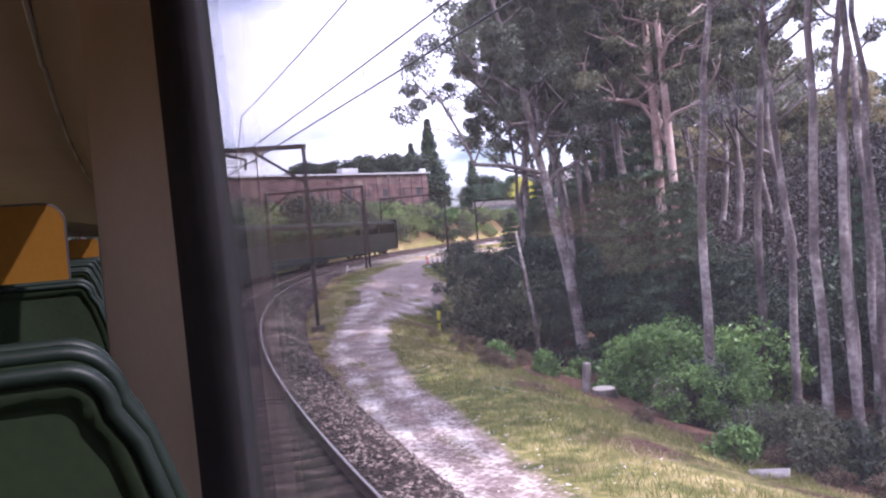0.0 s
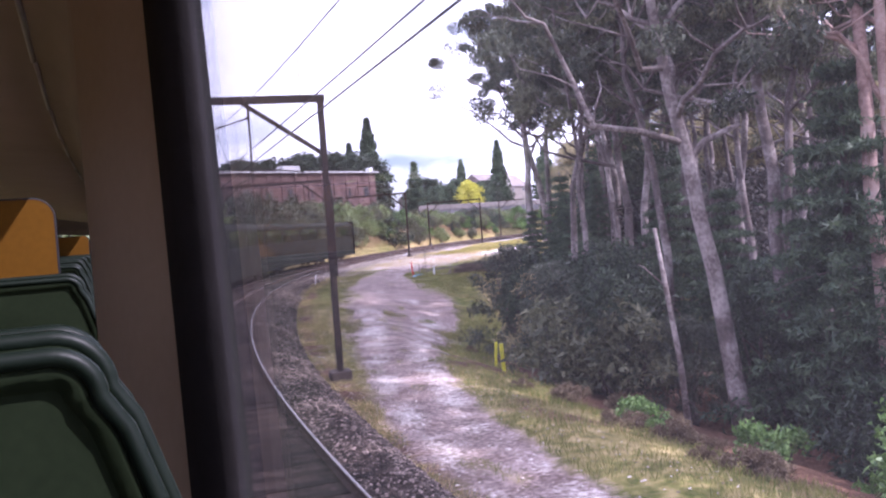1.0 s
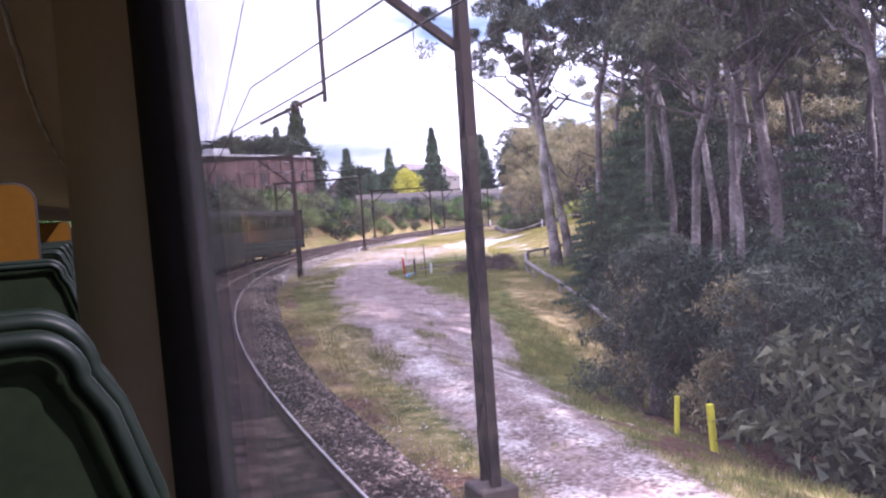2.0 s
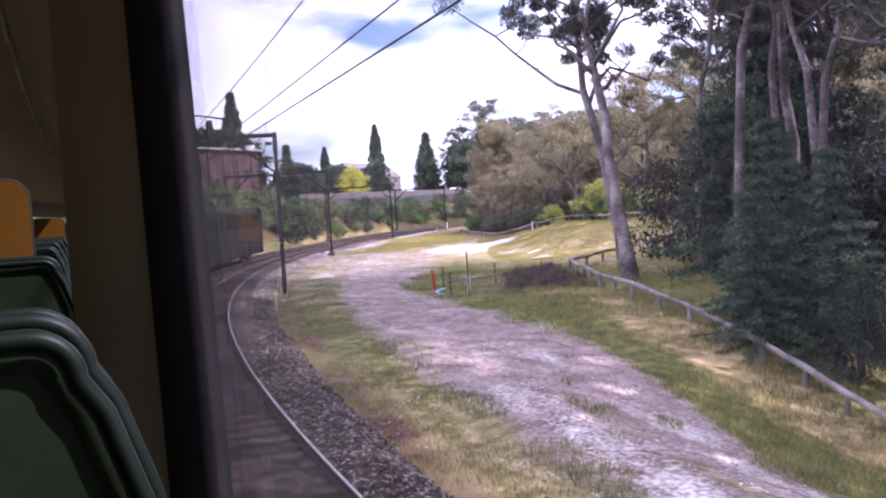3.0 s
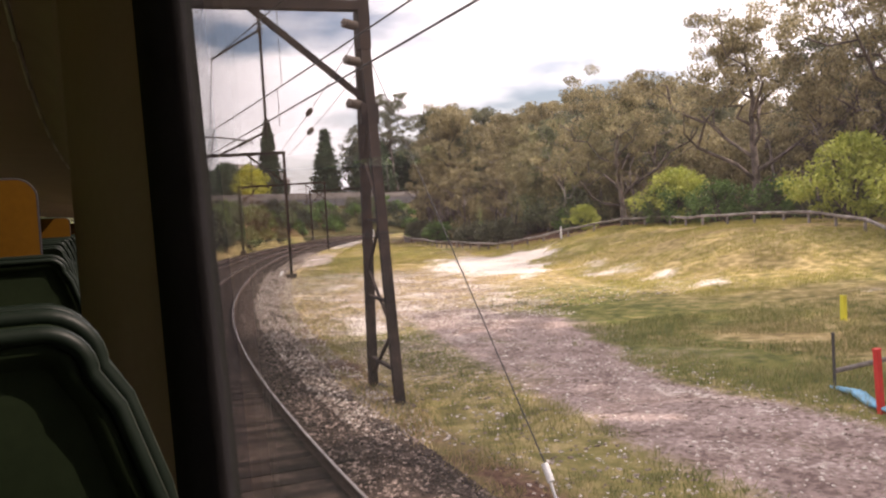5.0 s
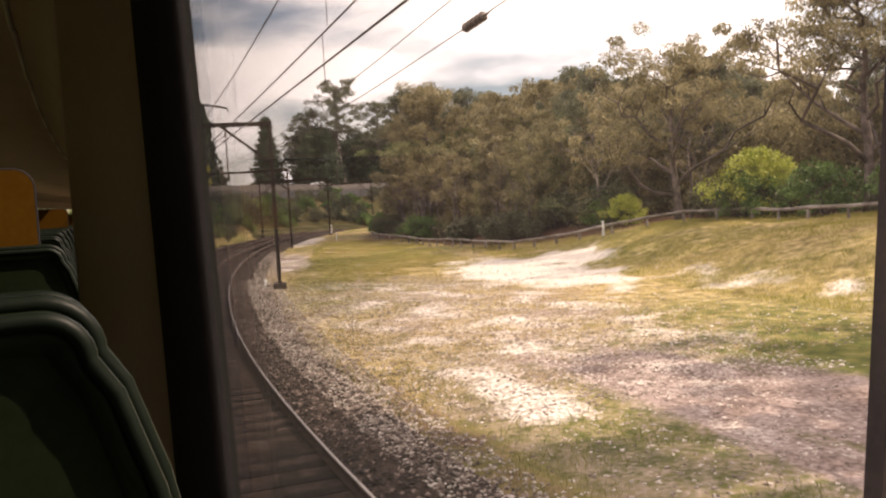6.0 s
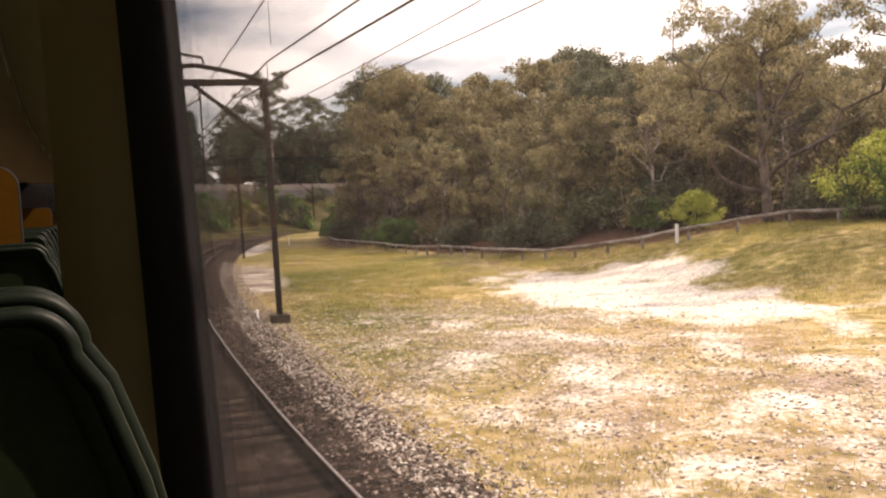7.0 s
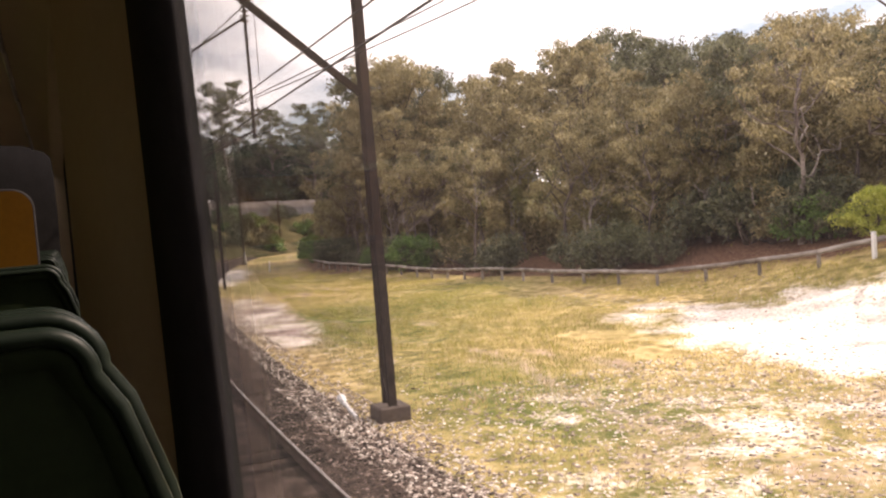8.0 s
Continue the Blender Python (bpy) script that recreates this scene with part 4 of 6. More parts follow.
def window_unit():
    """Right wall of one window: x to the right, y along, z from the eye; with its opening."""
    y1, y0 = FRONT_EDGE, FRONT_EDGE - UNIT + PILLAR
    lo, hi = -0.95, 0.66
    c_y1 = y1 + PILLAR / 2

    def ring(x, grow, rad, ahead=None):
        pts = []
        a0, a1, b0, b1 = y0 - min(grow, 0.062), y1 + (grow if ahead is None else ahead), SILL - grow, HEAD + grow
        for cy, cz, w in ((a1 - rad, b1 - rad, 0), (a0 + rad, b1 - rad, 1), (a0 + rad, b0 + rad, 2), (a1 - rad, b0 + rad, 3)):
            for k in range(7):
                q = math.pi / 2 * (w + k / 6)
                pts.append((x, cy + math.cos(q) * rad, cz + math.sin(q) * rad))
            if w in (0, 2):                # along the head and the sill
                u, v = (a1 - rad, a0 + rad) if w == 0 else (a0 + rad, a1 - rad)
                pts += [(x, u + (v - u) * k / 9, b1 if w == 0 else b0) for k in range(1, 9)]
        return pts

    gasket = Build().sweep([ring(GLASS_R + 0.006, 0.0, 0.09), ring(GLASS_R - 0.004, -0.002, 0.09), ring(GLASS_R - 0.016, 0.014, 0.1), ring(GLASS_R - 0.034, 0.03, 0.11), ring(GLASS_R - 0.045, 0.06, 0.12, 0.1)], closed=True)
    rings = [ring(GLASS_R - 0.043, 0.06, 0.12, 0.1), ring(0.105, 0.061, 0.13, 0.13), ring(0.085, 0.07, 0.14, 0.17), ring(0.06, 0.08, 0.15, 0.25), ring(0.04, 0.09, 0.15, 0.33), ring(0.031, 0.10, 0.15, 0.385)]
    lining = Build().sweep(rings, closed=True)
    edge = []
    for x, y, z in rings[-1]:
        fz = (z - (SILL + HEAD) / 2) / ((HEAD - SILL) / 2 + 0.105)
        fy = (y - (y0 + y1) / 2) / ((y1 - y0) / 2 + 0.105)
        near_end = abs(y - (y0 + y1) / 2) > (y1 - y0) / 2 - 0.05
        yy = (y1 + 0.405 if fy > 0 else y0 - 0.065) if near_end else y
        zz = ((hi if fz > 0 else lo) if abs(fz) > 0.86 or not near_end else (lo + hi) / 2 + fz * (hi - lo) / 2)
        edge.append((0.03, yy, zz))
    lining.sweep([rings[-1], edge], closed=True)
    pane = Build()
    ys = np.linspace(y0 - 0.02, y1 + 0.02, 17)
    pane.sweep([[(x, y, z) for x, z in ((GLASS_R, SILL - 0.02), (GLASS_R + 0.006, SILL - 0.02), (GLASS_R + 0.006, HEAD + 0.02), (GLASS_R, HEAD + 0.02))] for y in ys], closed=True, ends=True)
    post = Build().box(GLASS_R + 0.008, y1 + 0.04, SILL - 0.07, WALL_R - 0.004, c_y1 + PILLAR / 2, HEAD + 0.06)
    return curved(lining), curved(gasket), curved(pane), curved(post)


def wall_bay():
    """Cove, foot and outer skin of one bay."""
    c_y0, c_y1 = 0.0, BAY
    cove = [(INNER_R - 0.002, 0.655), (INNER_R - 0.03, 0.74), (INNER_R - 0.12, 0.83), (INNER_R - 0.28, 0.89), (-1.25, 0.95)]
    head = Build().sweep([[(x, c_y0, z) for x, z in cove], [(x, c_y1, z) for x, z in cove]])
    foot = Build().sweep([[(x, c_y0, z) for x, z in ((INNER_R, -1.6), (INNER_R - 0.002, -0.945))], [(x, c_y1, z) for x, z in ((INNER_R, -1.6), (INNER_R - 0.002, -0.945))]])
    shell = Build()
    o = [(WALL_R - 0.03, -2.9), (WALL_R, -2.6), (WALL_R, SILL - 0.06), (GLASS_R + 0.004, SILL - 0.02)]
    shell.sweep([[(x, c_y0, z) for x, z in o], [(x, c_y1, z) for x, z in o]])
    u = [(GLASS_R + 0.004, HEAD + 0.01), (WALL_R, HEAD + 0.04), (WALL_R - 0.06, 0.78), (WALL_R - 0.3, 0.98), (-0.5, 1.08), (-1.25, 1.1)]
    shell.sweep([[(x, c_y0, z) for x, z in u], [(x, c_y1, z) for x, z in u]])
    trim = Build().tube([(INNER_R - 0.2, c_y0, 0.86), (INNER_R - 0.2, c_y1, 0.86)], 0.012, 8)
    return head, foot, shell, trim


def seat_shapes():
    """Back of one bench seat seen from behind: x to the right, y along, z from the eye."""
    right, left, top = 0.016, -0.98, -0.062

    def outline(y, grow, rad, low=-0.75):
        pts = [(left - grow, y, low)]
        for cx, w, rd in ((left + rad, 2, rad), (right - 0.03, 1, 0.03)):
            for k in range(9):
                q = math.pi / 2 * (w - k / 8)
                pts.append((cx + math.cos(q) * (rd + grow), y, top - rd + math.sin(q) * (rd + grow)))
        pts.append((right + grow + 0.013, y, top - 0.05))
        pts.append((right + grow + 0.032, y, top - 0.11))
        pts.append((right + grow + 0.05, y, top - 0.2))
        pts.append((right + grow + 0.06, y, low))
        return pts

    back = Build()
    y = 0.56
    back.sweep([outline(y - 0.026, -0.024, 0.08), outline(y - 0.036, -0.014, 0.08), outline(y - 0.03, -0.003, 0.08), outline(y + 0.0, 0.0, 0.08), outline(y + 0.07, -0.003, 0.08), outline(y + 0.095, -0.012, 0.08), outline(y + 0.1, -0.026, 0.08)])
    n_out = len(outline(y, 0, 0.08))
    back.add(outline(y - 0.026, -0.024, 0.08), [tuple(range(n_out))])
    back.add(outline(y + 0.1, -0.026, 0.08), [tuple(range(n_out - 1, -1, -1))])
    welts = []
    for dy, g in ((-0.034, -0.004), (0.0, 0.003), (0.07, 0.001)):
        welts.append(Build().tube(outline(y + dy, g, 0.08), 0.0058, 7))
    cushion = Build().box(left, y + 0.02, -0.98, right, y + 0.52, -0.78, 0.05)
    base = Build().box(left + 0.1, y + 0.06, -1.6, right - 0.1, y + 0.42, -0.97, 0.02)
    return back, welts, cushion, base


u_lining, u_gasket, u_pane, u_post = window_unit()
w_head, w_foot, w_shell, w_trim = wall_bay()
LINING_ME = u_lining.mesh("wall_lining", "panel", True)
POST_ME = u_post.mesh("window_post", "coach")
HEAD_ME = w_head.mesh("cove_panel", "panel", True)
FOOT_ME = w_foot.mesh("wall_foot", "panel")
SHELL_ME = w_shell.mesh("coach_side", "coach")
TRIM_ME = w_trim.mesh("trim_rail", "trim", True)

coach = thing("train_coach", "dark double-deck railway coach on the track with tan lining", "train", kind="structure")
for i in range(-2, N_BAYS):
    m = bay_pose(i)
    for nm, me in (("cove_panel", HEAD_ME), ("wall_foot", FOOT_ME), ("coach_side", SHELL_ME), ("trim_rail", TRIM_ME)):
        part(nm, me, coach, m=m)
for i in range(0, N_BAYS, 5):
    part("wall_lining", LINING_ME, coach, m=bay_pose(i))
    part("window_post", POST_ME, coach, m=bay_pose(i))

window = thing("train_window", "long coach window with a black rubber gasket and smeared glass", "window", "train windows")
part("window_gasket", u_gasket.mesh("window_gasket", "gasket", True), window)
part("pane", u_pane.mesh("pane", "glass"), window).visible_shadow = False
s_back, s_welts, s_cushion, s_base = seat_shapes()
seat = thing("train_seat", "dark green vinyl bench seat with piped edges", "train seat", "train seats")
part("backrest", s_back.mesh("backrest", "vinyl", True), seat)
for wl in s_welts:
    part("piping", wl.mesh("piping", "vinyl_dark", True), seat)
part("cushion", s_cushion.mesh("cushion", "vinyl", True), seat)
part("seat_base", s_base.mesh("seat_base", "gasket"), seat, "dark metal plinth")
window.matrix_basis = bay_pose(0)
seat.matrix_basis = bay_pose(-2)
for i in range(5, N_BAYS, 5):
    copy_thing(window, bay_pose(i))
for i in range(-1, N_BAYS):
    copy_thing(seat, bay_pose(i))

# far side of the coach, its floor and ends
FAR_S = np.arange(-3.4, 122.5, 1.41)
b = Build()
b.sweep([[trk(s, -2.62, EYE_Z + grade(s) + z) for z in (-2.9, SILL)] for s in FAR_S])
b.sweep([[trk(s, -2.62, EYE_Z + grade(s) + z) for z in (HEAD, 0.75)] + [trk(s, -2.3, EYE_Z + grade(s) + 0.95), trk(s, -1.25, EYE_Z + grade(s) + 1.0)] for s in FAR_S])
for i in range(0, 89, 2):
    s0 = -3.4 + i * BAY
    b.sweep([[trk(s0 + d, -2.62, EYE_Z + grade(s0) + z) for z in (SILL, HEAD)] for d in (0.0, 0.35)])
part("far_wall", b.mesh("far_wall", "panel"), coach, "tan laminate lining with window openings")
b = Build()
b.sweep([[trk(s, r, EYE_Z + grade(s) - 1.6) for r in (-2.6, 0.25)] for s in np.arange(-3.4, 122.5, 1.41)])
part("coach_floor", b.mesh("coach_floor", "gasket"), coach)
for s in (-3.4, 121.6):
    p = at_line(s, -1.2, EYE_Z + grade(s))
    part("coach_end", Build().box(-1.45, -0.03, -2.9, 1.47, 0.03, 1.1).mesh("coach_end", "gasket"), coach, m=p)


def draught_screen():
    """Made-up orange board behind every fifth seat, fitted to the camera's view, with a rounded corner and a dark
    edging.
    """
    t = thing("draught_screen", "orange laminate board standing in for an orange area beyond the seats", "screen", "draught screens")
    y, x0, x1, z0, z1, rad = 2.5, -0.95, -0.022, -1.5, 0.14, 0.05
    edge = [(x0, z0), (x1, z0)]
    for k in range(9):
        q = math.pi / 2 * k / 8
        edge.append((x1 - rad + math.cos(q) * rad, z1 - rad + math.sin(q) * rad))
    edge.append((x0, z1))
    b = Build().sweep([[(x, yy, z) for x, z in edge] for yy in (y, y + 0.02)], closed=True, ends=True)
    b.f = [f[::-1] for f in b.f]
    part("board", b.mesh("board", "panel_orange"), t)
    part("edging", Build().tube([(x, y + 0.01, z) for x, z in edge[1:]], 0.006, 6).mesh("edging", "gasket", True), t)
    t.matrix_basis = bay_pose(-5)
    for i in range(0, N_BAYS - 2, 5):
        copy_thing(t, bay_pose(i))


draught_screen()


def bogie(s):
    t = thing("bogie", "dark steel bogie with two wheelsets under the coach", "bogie", "bogies of the train", m=at_line(s, TRACK_LEFT, RAIL_TOP + grade(s)))
    f = Build()
    for x in (-1.0, 1.0):
        f.box(x - 0.08, -1.5, 0.35, x + 0.08, 1.5, 0.62, 0.02)
    f.box(-1.0, -0.2, 0.4, 1.0, 0.2, 0.72, 0.02)
    part("bogie_frame", f.mesh("bogie_frame", "iron"), t)
    for y in (-1.1, 1.1):
        for x in (-0.75, 0.75):
            part("wheel", Build().tube([(x - 0.06, y, 0.46), (x + 0.06, y, 0.46)], 0.46, 20).mesh("wheel", "rust"), t)
        part("axle", Build().tube([(-0.9, y, 0.46), (0.9, y, 0.46)], 0.07, 8).mesh("axle", "iron"), t)


for s in (1.0, 17.0, 24.0, 40.0, 47.0, 63.0, 70.0, 86.0, 93.0, 109.0, 117.0):
    bogie(s)

# ---------------------------------------------------------------- trees
def leaf_quads(centres, radii, count, size, rng, droop=0.5, flat=0.7, slim=0.45, hollow=0.35):
    """Leaf-sprig quads scattered through clumps."""
    c = np.repeat(np.asarray(centres, float), count, 0)
    rad = np.repeat(np.asarray(radii, float), count)[:, None]
    n = len(c)
    d = rng.normal(size=(n, 3))
    d /= np.linalg.norm(d, axis=1, keepdims=True)
    c = c + d * rad * (hollow + (1 - hollow) * rng.random((n, 1)) ** 0.6) * np.array([1, 1, flat])
    a = rng.normal(size=(n, 3))
    a[:, 2] -= droop * 2
    a /= np.linalg.norm(a, axis=1, keepdims=True)
    b = np.cross(a, rng.normal(size=(n, 3)))
    b /= np.linalg.norm(b, axis=1, keepdims=True) + 1e-9
    ln = size * (0.6 + 0.8 * rng.random((n, 1)))
    a, b = a * ln, b * ln * slim * 0.5
    return np.stack([c - b, c + b, c + a], 1)


def limb(b, p0, p1, r0, r1, rng, bendy=0.12, n=6, sides=6):
    """A crooked tapering limb; returns its points."""
    p0, p1 = Vector(p0), Vector(p1)
    ln = (p1 - p0).length
    pts = []
    off = Vector((0, 0, 0))
    for i in range(n + 1):
        u = i / n
        if 0 < i < n:
            off = off * 0.6 + Vector(rng.normal(size=3)) * ln * bendy * 0.35
        pts.append(p0.lerp(p1, u) + off * math.sin(math.pi * u))
    b.tube(pts, [r0 + (r1 - r0) * (i / n) for i in range(n + 1)], sides)
    return pts


def gum_meshes(seed, height, trunk_r, clear, lean=(0, 0), crown=4.0, clumps=26, leaves=170, leaf_size=0.3, bark="bark", leaf="leaf_gum", limbs=9, clump_r=1.1, flat=0.55, bendy=0.05, twigs=0):
    """Trunk with limbs, and crown: x, y, z from the foot."""
    rng = np.random.default_rng(seed)
    b = Build()
    top = Vector((lean[0] * height, lean[1] * height, height * 0.86))
    n = 12
    pts, off = [], Vector((0, 0, 0))
    for i in range(n + 1):
        u = i / n
        off = off * 0.8 + Vector((rng.normal(), rng.normal(), 0)) * height * bendy * 0.18
        pts.append(Vector((top.x * u, top.y * u, top.z * u - (0.4 if i == 0 else 0))) + off * min(1, u * 2))
    rr = [trunk_r * (1.35 if i == 0 else 1.0) * (1 - 0.8 * (i / n)) for i in range(n + 1)]
    b.tube(pts, rr, 10)
    ends = []
    for i in range(limbs):
        u = clear + (0.97 - clear) * (i + 0.6 * rng.random()) / limbs
        k = min(n - 1, int(u * n))
        p = pts[k].lerp(pts[k + 1], u * n - k)
        az = i * 2.4 + rng.random() * 0.9
        reach = crown * (0.55 + 0.6 * rng.random()) * (1.1 - 0.55 * (u - clear) / (1 - clear + 1e-6))
        tip = p + Vector((math.cos(az) * reach, math.sin(az) * reach, reach * (0.45 + 0.6 * rng.random())))
        r0 = trunk_r * (1 - 0.8 * u) * 0.62
        lp = limb(b, p, tip, r0, r0 * 0.25, rng, 0.22, 6, 5)
        ends.append((tip, 1.0))
        for j in range(3):
            q = lp[2 + j]
            t2 = q + Vector((rng.normal(), rng.normal(), 0.5 + 0.6 * rng.random())) * reach * 0.33
            limb(b, q, t2, r0 * 0.4, r0 * 0.1, rng, 0.2, 3, 4)
            ends.append((t2, 0.8))
            for _ in range(twigs):
                t3 = q.lerp(t2, 0.4 + 0.6 * rng.random()) + Vector((rng.normal(), rng.normal(), 0.35 + 0.8 * rng.random())) * reach * 0.22
                limb(b, q.lerp(t2, 0.5), t3, r0 * 0.16, r0 * 0.06, rng, 0.2, 2, 3)
                ends.append((t3, 0.75))
    ends.append((pts[-1], 1.0))
    idx = rng.permutation(len(ends))[:clumps] if len(ends) > clumps else np.arange(len(ends))
    cs = [ends[i][0] + Vector(rng.normal(size=3)) * 0.35 for i in idx]
    rs = [clump_r * (0.7 + 0.6 * rng.random()) * ends[i][1] for i in idx]
    q = leaf_quads(cs, rs, leaves, leaf_size, rng, 0.6, flat, 0.4)
    return b.mesh("trunk", bark, True), quads_of("crown", q, leaf)


def bush_meshes(seed, w, h, clumps, leaves, leaf_size, leaf, bark="bark_dark", clump_r=0.45, droop=0.2, slim=0.55):
    rng = np.random.default_rng(seed)
    b = Build()
    cs, rs = [], []
    for i in range(clumps):
        az, u = rng.random() * 6.283, rng.random()
        zz = h * (0.12 + 0.83 * rng.random())
        wide = w * math.sqrt(max(0.05, 1 - (zz / h) ** 2.2)) * (0.35 + 0.65 * u ** 0.5) * (0.75 + 0.4 * math.sin(az * 2 + seed))
        cs.append((math.cos(az) * wide, math.sin(az) * wide, zz))
        rs.append(clump_r * (0.6 + 0.8 * rng.random()))
    for i in range(7):
        c = cs[i % len(cs)]
        limb(b, (0.1 * rng.normal(), 0.1 * rng.normal(), -0.2), c, 0.02 + 0.016 * h, 0.008, rng, 0.2, 5, 5)
    return b.mesh("stems", bark, True), quads_of("crown", leaf_quads(cs, rs, leaves, leaf_size, rng, droop, 0.8, slim, 0.25), leaf)


def conifer_meshes(seed, h, w, tiers, leaf, leaf_size=0.4, slender=False, per=26, clear=0.06):
    """Layered boughs round a straight trunk; slender: a pencil-shaped cypress."""
    rng = np.random.default_rng(seed)
    b = Build().tube([(0, 0, -0.3), (0, 0, h * 0.5), (0, 0, h * 0.97)], [h * 0.016 + 0.05, h * 0.011, 0.02], 8)
    cs, rs = [], []
    for i in range(tiers):
        u = i / tiers
        z = h * (clear + (0.97 - clear) * u)
        reach = w * ((1 - u) ** 0.95 if not slender else min(1.0, 0.8 + 2 * u) * (1 - u) ** 0.95 + 0.02) * (0.75 + 0.45 * rng.random())
        for k in range(8 if not slender else 7):
            az = k * 6.283 / 8 + i * 0.7 + rng.random() * 0.5
            tip = Vector((math.cos(az) * reach, math.sin(az) * reach, z - ((0.1 + 0.2 * rng.random()) * reach if not slender else -0.4 * reach)))
            if not slender and i % 2 == 0:
                limb(b, (0, 0, z), tip, 0.05, 0.012, rng, 0.05, 3, 4)
            for v in ((0.25, 0.45, 0.65, 0.83, 1.0) if not slender else (0.6, 1.0)):
                cs.append((tip.x * v, tip.y * v, z + (tip.z - z) * v))
                rs.append((0.16 * w + 0.12 if slender else 0.125 * w + 0.1) * (1 - 0.75 * u if slender else 1) * (0.7 + 0.5 * rng.random()))
    q = leaf_quads(cs, rs, per, leaf_size, rng, 0.15 if not slender else -0.8, 0.26 if not slender else 1.1, 0.5 if slender else 0.24, 0.1)
    return b.mesh("trunk", "bark_dark", True), quads_of("crown", q, leaf)


KINDS = {}


def plant(kind, name, label, category, group, s, r, turn=0.0, size=1.0, dz=0.0, tilt=(0, 0), at=None):
    """A tree or bush of a kind; the first of each kind is built, the rest share its meshes."""
    if at is None:
        p = trk(s, r, float(lift(s, r)) + dz)
    else:
        p = Vector(at)
    m = pose(p.x, p.y, p.z, tilt[0], tilt[1], turn) @ Matrix.Diagonal((size, size, size, 1))
    t = thing(name, label, category, group)
    t.matrix_basis = m
    for me in KINDS[kind]:
        part(me.name.split(".")[0], me, t)
    return t


KINDS["tall_a"] = gum_meshes(11, 27, 0.27, 0.42, (0.03, 0.02), 5.0, 84, 330, 0.18, leaf="leaf_gum", limbs=17, clump_r=0.75, flat=0.7, twigs=1)
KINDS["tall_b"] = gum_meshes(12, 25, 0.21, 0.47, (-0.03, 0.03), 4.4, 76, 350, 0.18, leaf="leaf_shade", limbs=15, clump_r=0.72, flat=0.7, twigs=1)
KINDS["tall_c"] = gum_meshes(13, 23, 0.155, 0.48, (0.03, -0.02), 3.6, 60, 280, 0.17, limbs=10, clump_r=0.7, flat=0.7, twigs=1)
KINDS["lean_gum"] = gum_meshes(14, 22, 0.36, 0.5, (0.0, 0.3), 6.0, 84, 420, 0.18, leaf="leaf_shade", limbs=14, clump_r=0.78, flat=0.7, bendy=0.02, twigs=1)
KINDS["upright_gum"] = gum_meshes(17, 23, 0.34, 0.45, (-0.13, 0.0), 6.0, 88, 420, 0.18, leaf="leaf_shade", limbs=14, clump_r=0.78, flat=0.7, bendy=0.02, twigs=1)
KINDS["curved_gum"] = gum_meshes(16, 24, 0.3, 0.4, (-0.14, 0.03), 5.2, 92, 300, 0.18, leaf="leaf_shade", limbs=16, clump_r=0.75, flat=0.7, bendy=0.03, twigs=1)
KINDS["split_gum"] = gum_meshes(15, 26, 0.29, 0.45, (0.01, 0.02), 4.6, 36, 420, 0.18, bark="bark_split", limbs=11, clump_r=0.85, bendy=0.012)
KINDS["forest_a"] = gum_meshes(21, 17, 0.24, 0.26, (0.03, 0.03), 4.8, 130, 95, 0.3, bark="bark_dark", leaf="leaf_olive", limbs=14, clump_r=0.95, flat=0.7, twigs=2)
KINDS["forest_b"] = gum_meshes(22, 15, 0.2, 0.24, (-0.05, 0.02), 4.6, 120, 95, 0.3, bark="bark_pale", leaf="leaf_olive", limbs=14, clump_r=0.9, flat=0.7, twigs=2)
KINDS["forest_c"] = gum_meshes(23, 17, 0.25, 0.26, (0.0, -0.05), 4.6, 130, 95, 0.3, bark="bark", leaf="leaf_gum", limbs=14, clump_r=0.95, flat=0.7, twigs=2)
KINDS["forest_d"] = gum_meshes(24, 12, 0.17, 0.18, (0.06, 0.0), 4.0, 100, 95, 0.28, bark="bark_pale", leaf="leaf_olive", limbs=12, clump_r=0.85, flat=0.75, twigs=2)
KINDS["spread_gum"] = gum_meshes(26, 18, 0.42, 0.13, (0.03, 0.02), 8.5, 120, 170, 0.3, bark="bark_dark", leaf="leaf_olive", limbs=13, clump_r=1.3, flat=0.6, twigs=2)
KINDS["far_tall"] = gum_meshes(25, 34, 0.5, 0.45, (0.02, 0.02), 7.5, 110, 110, 0.42, bark="bark", leaf="leaf_gum", limbs=14, clump_r=1.5, flat=0.55, twigs=1)
KINDS["pole_gum"] = gum_meshes(27, 24, 0.14, 0.6, (0.0, 0.01), 3.2, 24, 380, 0.18, limbs=8, clump_r=0.8, bendy=0.03)
KINDS["pole_gum_b"] = gum_meshes(28, 25, 0.17, 0.56, (0.02, 0.0), 3.2, 24, 380, 0.18, limbs=8, clump_r=0.8, bendy=0.05)
KINDS["pine"] = conifer_meshes(31, 14, 4.4, 15, "leaf_pine", 0.34, per=46)
KINDS["spruce"] = conifer_meshes(32, 12, 3.0, 14, "leaf_pine", 0.6, per=14)
KINDS["cypress"] = conifer_meshes(33, 15, 2.7, 30, "leaf_pine", 0.5, True, 24, 0.0)
KINDS["thicket"] = bush_meshes(41, 2.3, 4.6, 75, 120, 0.16, "leaf_dark", clump_r=0.5, slim=0.4)
KINDS["feather"] = bush_meshes(49, 1.9, 5.2, 90, 110, 0.18, "leaf_grey", clump_r=0.45, slim=0.26, droop=0.5)
KINDS["green_bush"] = bush_meshes(42, 2.2, 3.0, 46, 110, 0.17, "leaf_green", clump_r=0.5, slim=0.6)
